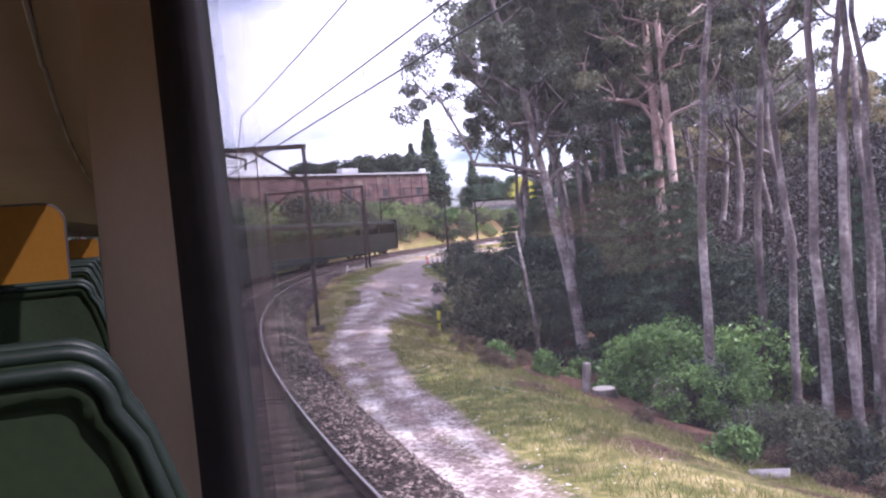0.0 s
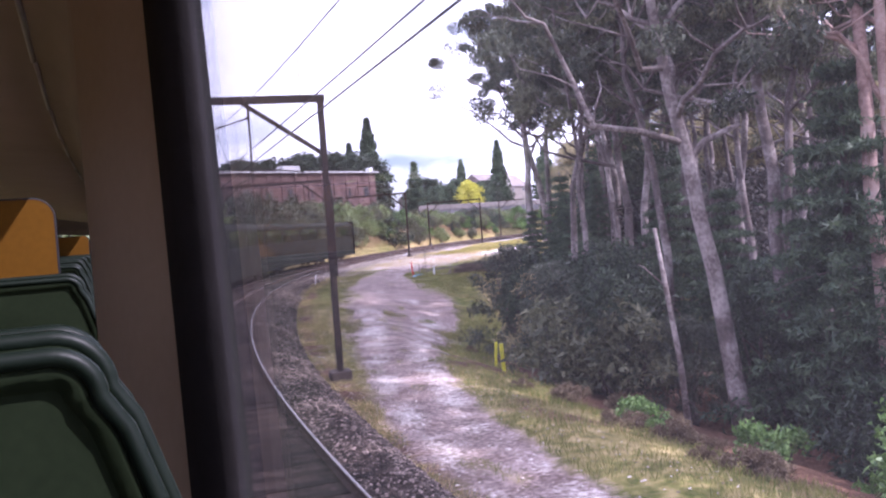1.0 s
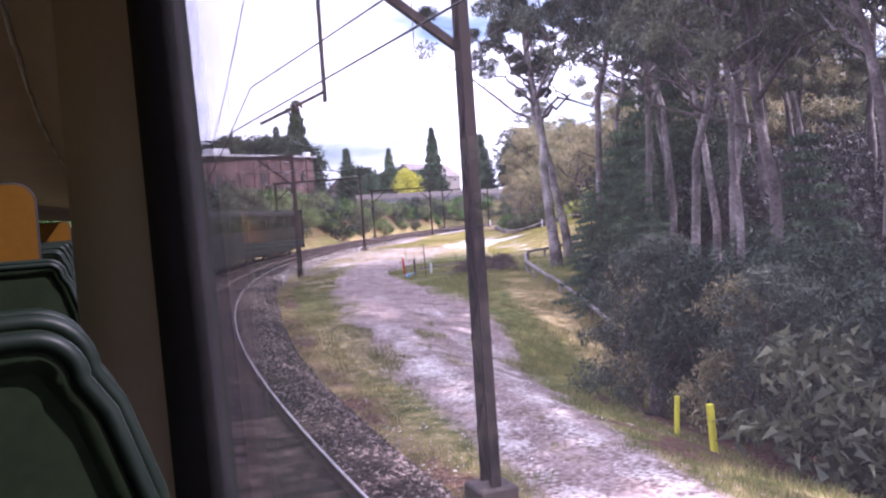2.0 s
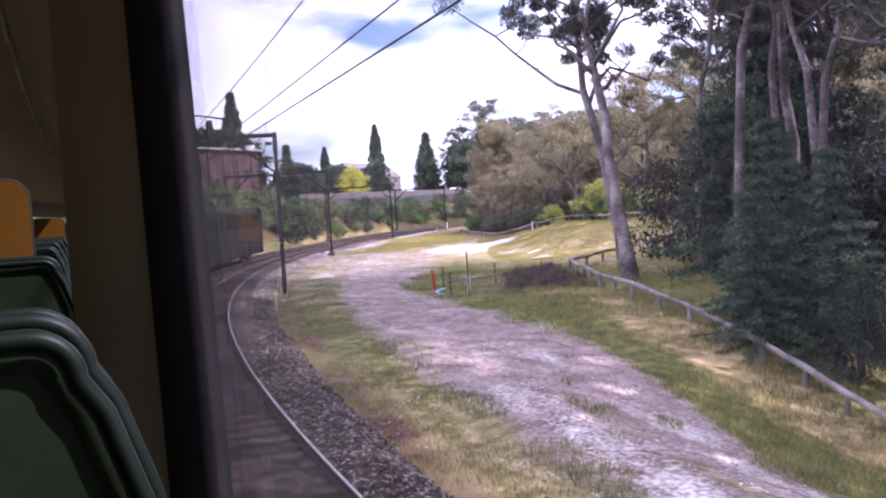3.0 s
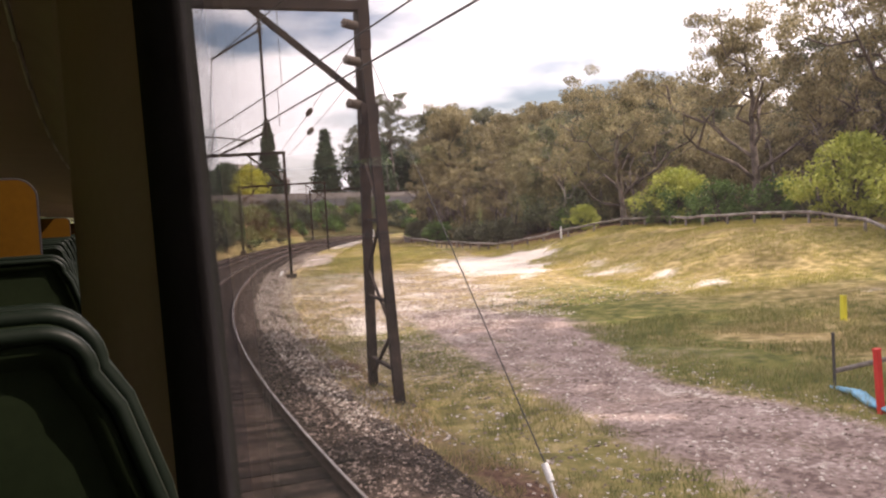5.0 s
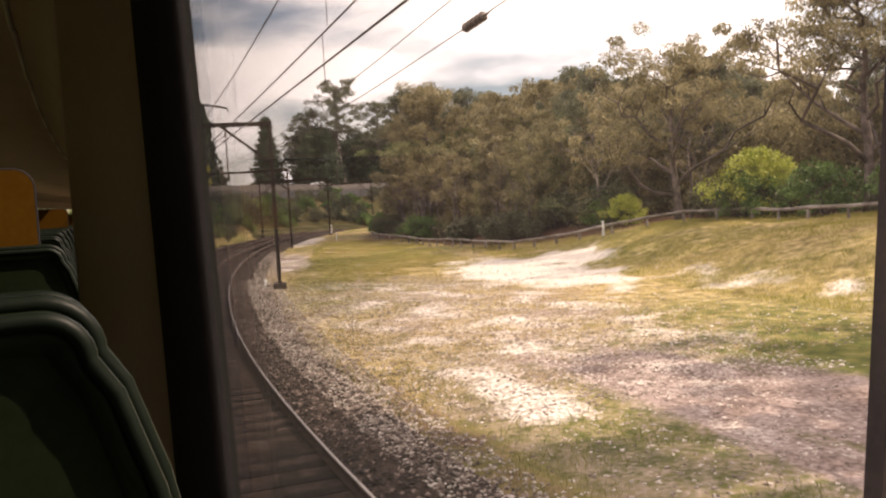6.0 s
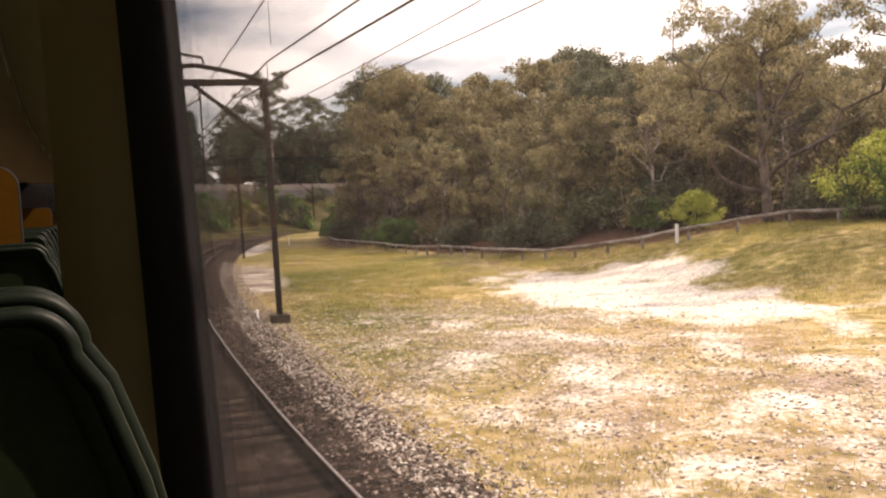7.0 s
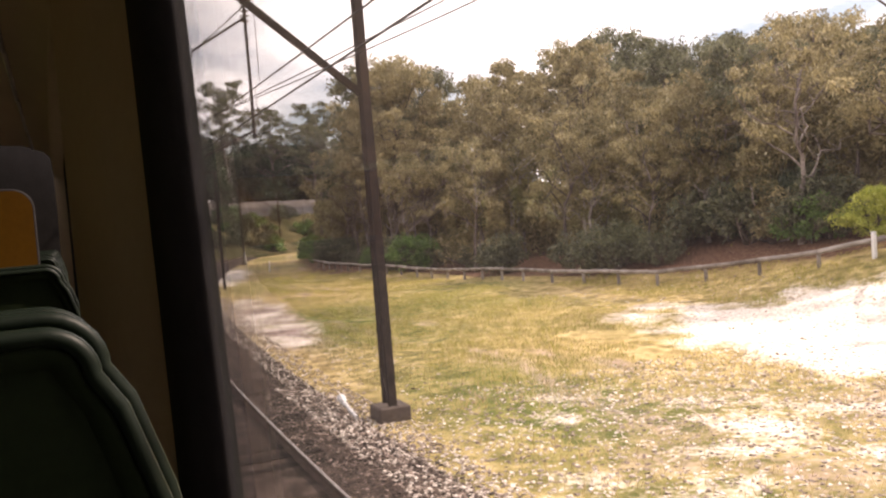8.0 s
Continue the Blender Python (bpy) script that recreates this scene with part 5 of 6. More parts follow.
KINDS["lime_bush"] = bush_meshes(43, 2.6, 3.4, 60, 120, 0.19, "leaf_lime", clump_r=0.55, slim=0.4)
KINDS["yellow_bush"] = bush_meshes(44, 3.0, 5.5, 50, 90, 0.3, "leaf_yellow", clump_r=0.8)
KINDS["bank_bush"] = bush_meshes(45, 2.0, 1.9, 34, 46, 0.28, "leaf_green", clump_r=0.5)
KINDS["scrub"] = bush_meshes(46, 1.9, 2.6, 36, 60, 0.25, "leaf_gum", clump_r=0.55, slim=0.4)
KINDS["sapling"] = bush_meshes(50, 2.2, 6.5, 52, 80, 0.3, "leaf_olive", "bark", clump_r=0.7, slim=0.4)
KINDS["big_round"] = bush_meshes(47, 6.0, 10.0, 80, 130, 0.45, "leaf_pine", clump_r=1.4)
KINDS["dark_round"] = bush_meshes(48, 5.5, 9.0, 80, 130, 0.45, "leaf_dark", clump_r=1.3)
KINDS["bare_gum"] = gum_meshes(29, 13, 0.16, 0.3, (0.05, 0.02), 4.5, 18, 90, 0.3, bark="bark", leaf="leaf_olive", limbs=13, clump_r=0.9, bendy=0.09)
KINDS["bracken"] = bush_meshes(55, 0.9, 0.75, 20, 90, 0.15, "leaf_bracken", clump_r=0.3, slim=0.3)
KINDS["bank_lime"] = bush_meshes(53, 1.8, 2.2, 32, 46, 0.28, "leaf_bank", clump_r=0.5, slim=0.4)
KINDS["bank_dark"] = bush_meshes(54, 1.9, 2.6, 34, 46, 0.28, "leaf_dark", clump_r=0.55, slim=0.4)
KINDS["fern"] = bush_meshes(51, 0.8, 0.9, 16, 70, 0.16, "leaf_green", clump_r=0.3)
KINDS["brush"] = bush_meshes(52, 2.2, 1.1, 34, 60, 0.5, "twig", clump_r=0.4, slim=0.06, droop=0.0)

GUM = ("gum_tree", "tall smooth pale-barked gum tree with a thin crown", "tree", "tall gums beside the line")
WOOD = ("gum_tree", "olive-crowned gum tree at the edge of the bush", "tree", "gums of the bush")
rng_t = np.random.default_rng(5)

# gums close by, before the open ground; those past r 25 are added to shade it
for kind, s, r, size, turn in (
    ("split_gum", 33.2, 20.2, 1.0, 20), ("split_gum", 33.4, 20.8, 0.95, 130), ("curved_gum", 36.3, 17.3, 1.0, -15), ("tall_a", 38.3, 20.5, 1.05, 80), ("pole_gum_b", 22.6, 16.0, 1.0, 300),
    ("pole_gum_b", 25.5, 19.8, 1.0, 300), ("pole_gum", 15.9, 15.0, 1.0, 40), ("pole_gum", 15.2, 15.3, 0.95, 120), ("pole_gum", 22.0, 18.6, 1.0, 250), ("pole_gum", 17.5, 17.2, 1.0, 10), ("pole_gum_b", 20.5, 20.5, 1.0, 90), ("pole_gum", 13.0, 16.0, 1.0, 170), ("pole_gum", 18.5, 19.0, 1.0, 200), 
    ("tall_b", 45.0, 19.5, 1.0, 10), ("tall_c", 12.0, 15.0, 0.95, 330), ("tall_a", 52.0, 21.0, 0.95, 90),
    ("tall_c", 50.0, 18.5, 1.0, 180), ("tall_b", 60.0, 23.0, 0.95, 20), ("tall_c", 41.0, 24.0, 1.1, 70), ("tall_b", 66.0, 22.5, 0.95, 140),
    ("lean_gum", 80.0, 21.7, 1.0, -28), ("upright_gum", 87.6, 24.3, 1.0, -29), ("tall_b", 68.6, 21.0, 1.05, 130), ("tall_b", 73.5, 26.0, 1.0, 70), ("tall_b", 82.0, 26.4, 1.0, 130), ("tall_a", 74.0, 27.0, 1.0, 200),
    # farther gums from here on are mostly added to block the sun
    ("tall_b", 70.0, 25.5, 1.0, 310), ("tall_a", 91.0, 33.0, 0.9, 30), ("tall_c", 84.0, 29.5, 1.0, 100), ("tall_a", 80.0, 32.0, 1.0, 260), ("tall_b", 76.0, 36.0, 1.0, 15), ("tall_a", 88.0, 38.0, 1.0, 70),
    ("tall_c", 9.0, 18.0, 1.0, 15), ("tall_b", 6.0, 21.0, 1.0, 215), ("tall_a", 56.0, 28.0, 1.0, 280), ("tall_a", 38.0, 29.0, 1.0, 160), ("tall_b", 66.0, 31.0, 1.0, 75), ("tall_a", 20.0, 28.0, 1.0, 5),
    ("tall_b", 48.0, 25.0, 1.0, 45), ("tall_a", 8.0, 28.0, 1.0, 130), ("tall_b", 28.0, 33.0, 1.0, 88), ("tall_a", 62.0, 38.0, 1.0, 190), ("tall_b", 0.0, 24.0, 1.0, 33), ("tall_b", 40.0, 21.5, 1.0, 222), ("tall_a", 47.0, 30.0, 1.0, 40), ("tall_b", 54.0, 18.5, 0.95, 140), ("tall_a", 63.0, 25.5, 1.0, 20), ("tall_b", 72.0, 32.0, 1.0, 270), ("tall_a", 58.0, 33.0, 1.0, 15), ("tall_a", 68.0, 30.0, 1.0, 55), ("tall_b", 78.0, 31.5, 1.0, 95), ("tall_a", 84.0, 35.5, 1.0, 145), ("tall_b", 62.0, 29.0, 1.0, 5), ("tall_a", 73.0, 39.0, 1.05, 240),
):
    plant(kind, *GUM, s, r, turn, size)
for s, r, size, turn in ((34.5, 20.0, 0.86, 0), (30.6, 19.6, 0.62, 50), (37.0, 22.0, 0.8, 90), (67.5, 21.6, 0.55, 20), (63.6, 21.0, 0.5, 120), (72.0, 25.0, 0.5, 200), (44.0, 21.5, 0.6, 10), (55.0, 24.0, 0.7, 70), (26.0, 24.5, 0.6, 33), (78.0, 28.6, 1.2, 110), (65.0, 19.2, 0.42, 60)):
    plant("pine", "conifer", "dark green layered conifer under the gums", "tree", "dark conifers", s, r, turn, size)
for s, r, size, turn in ((41.0, 15.2, 1.0, 90), (47.5, 15.2, 1.1, 60), (52.0, 17.4, 1.1, 200), (46.0, 17.2, 1.3, 130), (58.0, 21.6, 0.6, 20), (38.5, 19.5, 1.1, 70), (62.0, 20.4, 0.7, 250), (50.0, 19, 1.3, 310), (66.0, 20.3, 0.55, 10), (33.0, 22.5, 1.2, 170), (55.5, 21.5, 0.9, 44), (28.5, 21.0, 1.2, 100), (24.0, 22.5, 1.2, 210), (20.0, 23.0, 1.2, 300), (16.5, 24.0, 1.2, 5), (12.0, 22.0, 1.2, 60), (72.0, 29.5, 1.2, 90), (78.0, 29.0, 1.2, 140), (86.0, 32.0, 1.1, 200), (63.0, 27.0, 1.0, 30), (9.0, 24.0, 1.2, 77), (80.0, 28.8, 1.9, 15), (86.5, 30.5, 1.8, 75), (75.5, 28.8, 1.8, 160), (83.5, 33.0, 2.0, 260)):
    plant("thicket", "thicket", "dark green dense shrub beneath the gums", "shrub", "dark shrubs", s, r, turn, size)
for kind, s, r, size, turn in (("feather", 42.8, 13.6, 0.85, 0), ("sapling", 44.8, 14.0, 0.62, 80), ("scrub", 41.0, 14.0, 1.3, 170), ("feather", 48.5, 13.8, 1.0, 220), ("sapling", 52.0, 15.0, 0.7, 10), ("scrub", 39.5, 14.4, 1.2, 300), ("feather", 57.0, 22.0, 0.6, 120), ("feather", 38.0, 16.4, 0.7, 40)):
    plant(kind, "wattle_shrub", "soft grey-green feathery wattle shrub at the wood's edge" if kind == "feather" else "loose olive green shrub at the wood's edge", "shrub", "shrubs at the wood's edge", s, r, turn, size)
for kind, s, r, size, turn in (("scrub", 148.5, 27.0, 1.1, 20), ("thicket", 146.0, 27.8, 0.62, 140), ("scrub", 144.2, 27.4, 1.2, 250), ("thicket", 142.2, 28.3, 0.66, 80), ("scrub", 140.4, 28.4, 1.0, 310), ("thicket", 150.5, 26.6, 0.6, 200), ("scrub", 143.0, 29.6, 1.3, 40)):
    plant(kind, "scrub_clump", "low dull olive scrub at the foot of the wood", "shrub", "scrub behind the fence", s, r, turn, size)
for s, r, size, turn in ((25.6, 15.9, 0.95, 0), (27.6, 16.8, 1.0, 70), (23.2, 16.8, 0.9, 150), (21.5, 15.0, 0.6, 220), (25.0, 18.5, 1.0, 20)):
    plant("green_bush", "green_bush", "bright green leafy bush beside the clearing", "shrub", "bright bushes", s, r, turn, size)
for i in range(40):
    s, r = 9 + 42 * rng_t.random(), 9.8 + 4.2 * rng_t.random() ** 0.7
    if (19 < s < 30 and r > 11.4) or 38 < s < 47:
        continue
    plant("bracken", "bracken_clump", "low red-brown dead bracken clump on the slope", "bracken", "bracken on the slope", s, r, 360 * rng_t.random(), 0.3 + 0.35 * rng_t.random())
for i in range(14):
    s = 8 + 30 * rng_t.random()
    if 19 < s < 30:
        continue
    plant("fern", "fern_clump", "low green fern clump on the slope", "fern", "ferns on the slope", s, 11.0 + 4.5 * rng_t.random(), 360 * rng_t.random(), 0.5 + 0.5 * rng_t.random())

# the bush beyond the fence
EDGE_S, EDGE_R = [92, 100, 110, 120, 132, 145, 160, 172, 184, 196, 210], [46, 43, 40, 37, 32.0, 25.6, 22.6, 20.2, 17.5, 16, 14]
for i in range(125):
    s = 98 + 112 * rng_t.random()
    depth = 2 + rng_t.random() ** 1.2 * 34
    kind = ("forest_a", "forest_b", "forest_c", "forest_d")[int(rng_t.integers(4))]
    size = float(np.interp(s + 0.4 * depth, [95, 118, 134, 150, 165, 185], [1.05, 0.9, 0.72, 0.7, 0.84, 1.04])) * (0.93 + 0.14 * rng_t.random()) * (0.85 if 144 < s < 159 else 1.0)
    if depth < 7 and min(abs(s - 122), abs(s - 134.5), abs(s - 112)) < 4:
        continue
    plant(kind, *WOOD, s, float(np.interp(s, EDGE_S, EDGE_R)) + depth, 360 * rng_t.random(), size)
for s, d, size, turn in ((122, -0.6, 0.76, 0), (134.5, 0.0, 0.64, 130), (112, 3, 0.95, 60), (104, 5, 1.05, 200)):
    plant("spread_gum", "gum_tree", "broad dark-limbed gum tree with a spreading olive crown", "tree", "spreading gums", s, float(np.interp(s, EDGE_S, EDGE_R)) + d, turn, size)
for i in range(42):
    s = 98 + 112 * rng_t.random()
    plant("sapling", "sapling", "bushy olive gum sapling", "sapling", "saplings of the bush", s, float(np.interp(s, EDGE_S, EDGE_R)) + 0.5 + 9 * rng_t.random(), 360 * rng_t.random(), 0.6 + 0.5 * rng_t.random())
for i in range(40):
    s = 100 + 110 * rng_t.random()
    plant(("scrub", "scrub", "green_bush")[int(rng_t.integers(3))], "scrub_bush", "olive green scrub at the foot of the bush", "shrub", "scrub along the fence", s, float(np.interp(s, EDGE_S, EDGE_R)) - 2 + 2.5 * rng_t.random(), 360 * rng_t.random(), 0.55 + 0.5 * rng_t.random())
for s, r, size in ((137.6, 28.4, 0.6), (128.3, 32.6, 1.15), (132.5, 35.0, 0.8), (112.5, 36.3, 1.4), (106, 38, 1.6)):
    plant("lime_bush", "wattle_bush", "lime green rounded wattle bush behind the fence", "shrub", "lime green bushes", s, r, 40 * size, size)


for i in range(34):
    s = 100 + 105 * rng_t.random()
    plant("bare_gum", "dead_gum", "pale half-dead gum with bare forked limbs", "tree", "half-dead gums", s, float(np.interp(s, EDGE_S, EDGE_R)) - 0.5 + 5 * rng_t.random(), 360 * rng_t.random(), float(np.interp(s, [95, 130, 160, 190], [0.9, 0.65, 0.65, 0.8])) * (0.8 + 0.4 * rng_t.random()))
for i in range(22):
    plant("bank_dark", "undergrowth_shrub", "low dark shrub on the shaded wood floor", "shrub", "wood floor shrubs", 5 + 34 * rng_t.random(), 15.5 + 11 * rng_t.random(), 360 * rng_t.random(), 0.5 + 0.5 * rng_t.random())


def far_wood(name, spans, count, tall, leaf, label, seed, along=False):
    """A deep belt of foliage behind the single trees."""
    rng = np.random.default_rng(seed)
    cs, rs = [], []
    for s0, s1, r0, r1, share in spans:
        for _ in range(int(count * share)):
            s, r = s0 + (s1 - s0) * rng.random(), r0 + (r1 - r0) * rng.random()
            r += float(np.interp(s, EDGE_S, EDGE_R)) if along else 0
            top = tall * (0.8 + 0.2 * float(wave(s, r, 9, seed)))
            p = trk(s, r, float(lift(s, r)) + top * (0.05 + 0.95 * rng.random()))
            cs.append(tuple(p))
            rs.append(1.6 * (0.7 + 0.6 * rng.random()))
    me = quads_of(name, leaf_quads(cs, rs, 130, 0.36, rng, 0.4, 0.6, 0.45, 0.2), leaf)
    return tagged(new(name, me), label, "woodland", kind="stuff")


for i in range(14):
    plant("scrub" if i % 3 else "bank_dark", "undergrowth_shrub", "low green shrub on the shaded wood floor", "shrub", "wood floor shrubs", 8 + 16 * rng_t.random(), 13.0 + 4.0 * rng_t.random(), 360 * rng_t.random(), 0.3 + 0.35 * rng_t.random())
far_wood("deep_bush", [(96, 150, 62, 72, 0.5), (150, 215, 48, 60, 0.5)], 900, 12.5, "leaf_olive", "dense olive bushland behind the single gums", 61)
# belts added behind the gums; the wood's shade is put into their near-black leaves
far_wood("dark_wood", [(-20, 95, 44, 56, 1.0)], 800, 10.0, "leaf_wood", "dense wood behind the pale gums with its shade in near-black leaves", 62)
far_wood("shade_wood", [(12, 94, 27, 43, 1.0)], 1000, 7.0, "leaf_wood", "dense undergrowth deep in the wood with its shade in near-black leaves", 64)
far_wood("undergrowth", [(100, 212, 5, 20, 1.0)], 1500, 6.4, "leaf_olive", "dense olive brown undergrowth between the gums", 63, True)

# ---------------------------------------------------------------- the bank, houses and road on the far side
LINE_S = np.arange(-60, 440, 1.0)
LINE_P = np.array([trk(s)[:2] for s in LINE_S])


def land(x, y):
    """Height of the ground at x, y."""
    i = int(np.argmin((LINE_P[:, 0] - x) ** 2 + (LINE_P[:, 1] - y) ** 2))
    h = heading(LINE_S[i])
    r = (x - LINE_P[i, 0]) * math.cos(h) - (y - LINE_P[i, 1]) * math.sin(h)
    return float(lift(LINE_S[i], r))


rng_b = np.random.default_rng(9)
for i in range(290):
    s = 15 + 225 * rng_b.random()
    r = -6.2 - 10 * rng_b.random() ** 1.1 * (1 if s < 190 else 0.7)
    k = int(rng_b.integers(5))
    plant(("bank_bush", "bank_lime", "scrub", "bank_lime" if i % 2 else "scrub", "bank_dark")[k], "bank_shrub", ("mixed green shrub on the railway bank", "pale green shrub on the railway bank", "olive shrub on the railway bank", "pale green shrub on the railway bank" if i % 2 else "olive shrub on the railway bank", "dark shrub on the railway bank")[k], "shrub", "shrubs on the bank", s, r, 360 * rng_b.random(), (0.9 + 0.8 * rng_b.random()) * float(np.interp(s, [80, 100, 160, 185], [0.9, 1.1, 1.1, 0.75])))


def depot():
    """A long brick building with a low metal roof along the top of the bank."""
    z1 = 15.0
    p0, p1 = Vector((67.6, 161.5, 0)), Vector((6.0, 141.0, 0))
    d = p1 - p0
    ln = d.length
    t = thing("brick_building", "long red-brown brick building with a pale metal roof", "building", m=pose(p0.x, p0.y, 0, 0, 0, math.degrees(math.atan2(d.y, d.x))))
    part("wall", Build().box(0, -14, 1.0, ln, 0, z1).mesh("wall", "brick"), t)
    part("roof", Build().sweep([[(x, -14.6, z1 - 0.05), (x, -14.6, z1 + 0.25), (x, -7, z1 + 0.9), (x, 0.6, z1 + 0.25), (x, 0.6, z1 - 0.05)] for x in (-0.5, ln + 0.5)], ends=True).mesh("roof", "roof"), t, "pale metal roof")
    part("vent", Build().box(14, -6.5, z1 + 0.6, 18, -4.5, z1 + 1.7, 0.2).mesh("vent", "roof"), t)
    part("chimney", Build().box(-0.2, -1.6, z1 - 1.2, 0.8, -0.6, z1 + 1.0, 0.05).mesh("chimney", "white"), t)
    part("tower", Build().box(36, -9, z1 - 1, 45, -3, z1 + 4.6).mesh("tower", "white"), t, "white rendered tower block")
    part("tower_roof", Build().box(35.6, -9.4, z1 + 4.6, 45.4, -2.6, z1 + 5.0).mesh("tower_roof", "roof_dark"), t)
    for i in range(int(ln / 4.4)):
        x = 2 + i * 4.4
        w = part("window", Build().box(x, 0.0, 10.6, x + 1.1, 0.05, 12.2).mesh("window", "pane"), t)
        part("window_frame", Build().box(x - 0.1, 0.02, 10.48, x + 1.2, 0.09, 10.6).box(x - 0.1, 0.02, 12.2, x + 1.2, 0.09, 12.3).box(x + 0.51, 0.04, 10.6, x + 0.59, 0.08, 12.2).mesh("window_frame", "concrete"), w)
    for i in range(int(ln / 2.9)):
        x = 1.4 + i * 2.9
        part("pier", Build().box(x - 0.25, 0.0, 1.0, x + 0.25, 0.16, z1 - 0.3).mesh("pier", "brick"), t)
    return t


depot()


def tree_at(kind, name, label, category, group, x, y, top, native):
    z = land(x, y)
    plant(kind, name, label, category, group, 0, 0, (x * 7 + y * 3) % 360, (top - z) / native, at=(x, y, z))


CON = ("conifer", "dark narrow conifer in the gardens beyond the line", "tree", "garden conifers")
for kind, x, y, top, native in (("cypress", 100.2, 236.3, 37.0, 15), ("cypress", 95.0, 238.0, 30.0, 15), ("spruce", 109.7, 227.3, 23.5, 12), ("cypress", 149.8, 245.9, 31.0, 15), ("cypress", 190.2, 339.0, 33.5, 15),
                                ("spruce", 164.0, 240.0, 29.0, 12), ("spruce", 157.0, 233.0, 24.5, 12), ("spruce", 171.0, 247.0, 25.0, 12)):
    tree_at(kind, *CON, x, y, top, native)
GARDEN = ("garden_tree", "round leafy garden tree", "tree", "garden trees")
for kind, x, y, top, native in (("big_round", 170, 228, 22.5, 10), ("dark_round", 176, 236, 25.0, 9), ("big_round", 183, 226, 21, 10), ("dark_round", 192, 232, 24, 9), ("dark_round", 205, 230, 24, 9), ("dark_round", 64, 190, 21.5, 9), ("dark_round", 56, 190, 20.5, 9),
                                ("dark_round", 73, 194, 22, 9), ("dark_round", 48, 186, 20.0, 9), ("dark_round", 82, 200, 22, 9), ("big_round", 122, 225, 17, 10), ("big_round", 131, 230, 16, 10), ("big_round", 112, 214, 15, 10), ("dark_round", 140, 238, 17.0, 9), ("dark_round", 116, 232, 18, 9), ("big_round", 104, 205, 14, 10), ("big_round", 95, 199, 13.5, 10),
                                ("dark_round", 216, 222, 22, 9), ("dark_round", 226, 212, 21, 9), ("big_round", 200, 216, 17, 10), ("dark_round", 236, 204, 21, 9)):
    tree_at(kind, *GARDEN, x, y, top, native)
tree_at("yellow_bush", "golden_tree", "small golden yellow tree in a garden", "tree", "", 114.8, 206.5, 15.6, 5.5)
for x, y, top in ((173.0, 223.0, 38.5), (184, 220, 33), (196, 218, 35), (166, 228, 30), (214, 210, 36), (228, 200, 36), (242, 192, 35), (206, 204, 30), (222, 214, 34), (236, 206, 33), (250, 196, 34), (262, 186, 34), (254, 176, 33), (214, 198, 28), (200, 208, 30), (190, 214, 29)):
    tree_at("far_tall", "gum_tree", "very tall gum tree with a spreading crown far off", "tree", "far gums", x, y, top, 34)


def house(x, y, turn, w, d, eaves, ridge, label):
    z = land(x, y)
    t = thing("house", label, "house", "houses beyond the line", m=pose(x, y, z, 0, 0, turn))
    part("wall", Build().box(-w / 2, -d / 2, -1, w / 2, d / 2, eaves).mesh("wall", "house_wall"), t)
    r = Build().sweep([[(i, -d / 2 - 0.5, eaves - 0.1), (i, 0, ridge), (i, d / 2 + 0.5, eaves - 0.1)] for i in (-w / 2 - 0.5, w / 2 + 0.5)], ends=False)
    r.add([(i, j, k) for i in (-w / 2, w / 2) for j, k in ((-d / 2, eaves), (0, ridge - 0.1), (d / 2, eaves))], [(0, 1, 2), (3, 5, 4)])
    part("roof", r.mesh("roof", "roof_dark"), t, "brown tiled roof")
    part("chimney", Build().box(w * 0.3, -0.4, ridge - 1, w * 0.3 + 0.8, 0.4, ridge + 1.2).mesh("chimney", "brick"), t)
    for i in range(4):
        a = -w / 2 + w * (i + 0.5) / 4
        win = part("window", Build().box(a - 0.6, -d / 2 - 0.04, eaves - 1.9, a + 0.6, -d / 2, eaves - 0.6).mesh("window", "pane"), t)
        part("window_frame", Build().box(a - 0.7, -d / 2 - 0.06, eaves - 2.0, a + 0.7, -d / 2 - 0.01, eaves - 1.9).box(a - 0.7, -d / 2 - 0.06, eaves - 0.6, a + 0.7, -d / 2 - 0.01, eaves - 0.5).mesh("window_frame", "white"), win)


house(150, 265, 30, 26, 12, 5.5, 9.5, "pale garden house with a brown tiled roof")
house(128, 255, 20, 16, 10, 4.5, 8.0, "small rendered house with a brown tiled roof")
house(176, 290, 25, 30, 12, 9.0, 14.0, "distant house with a long brown tiled roof")


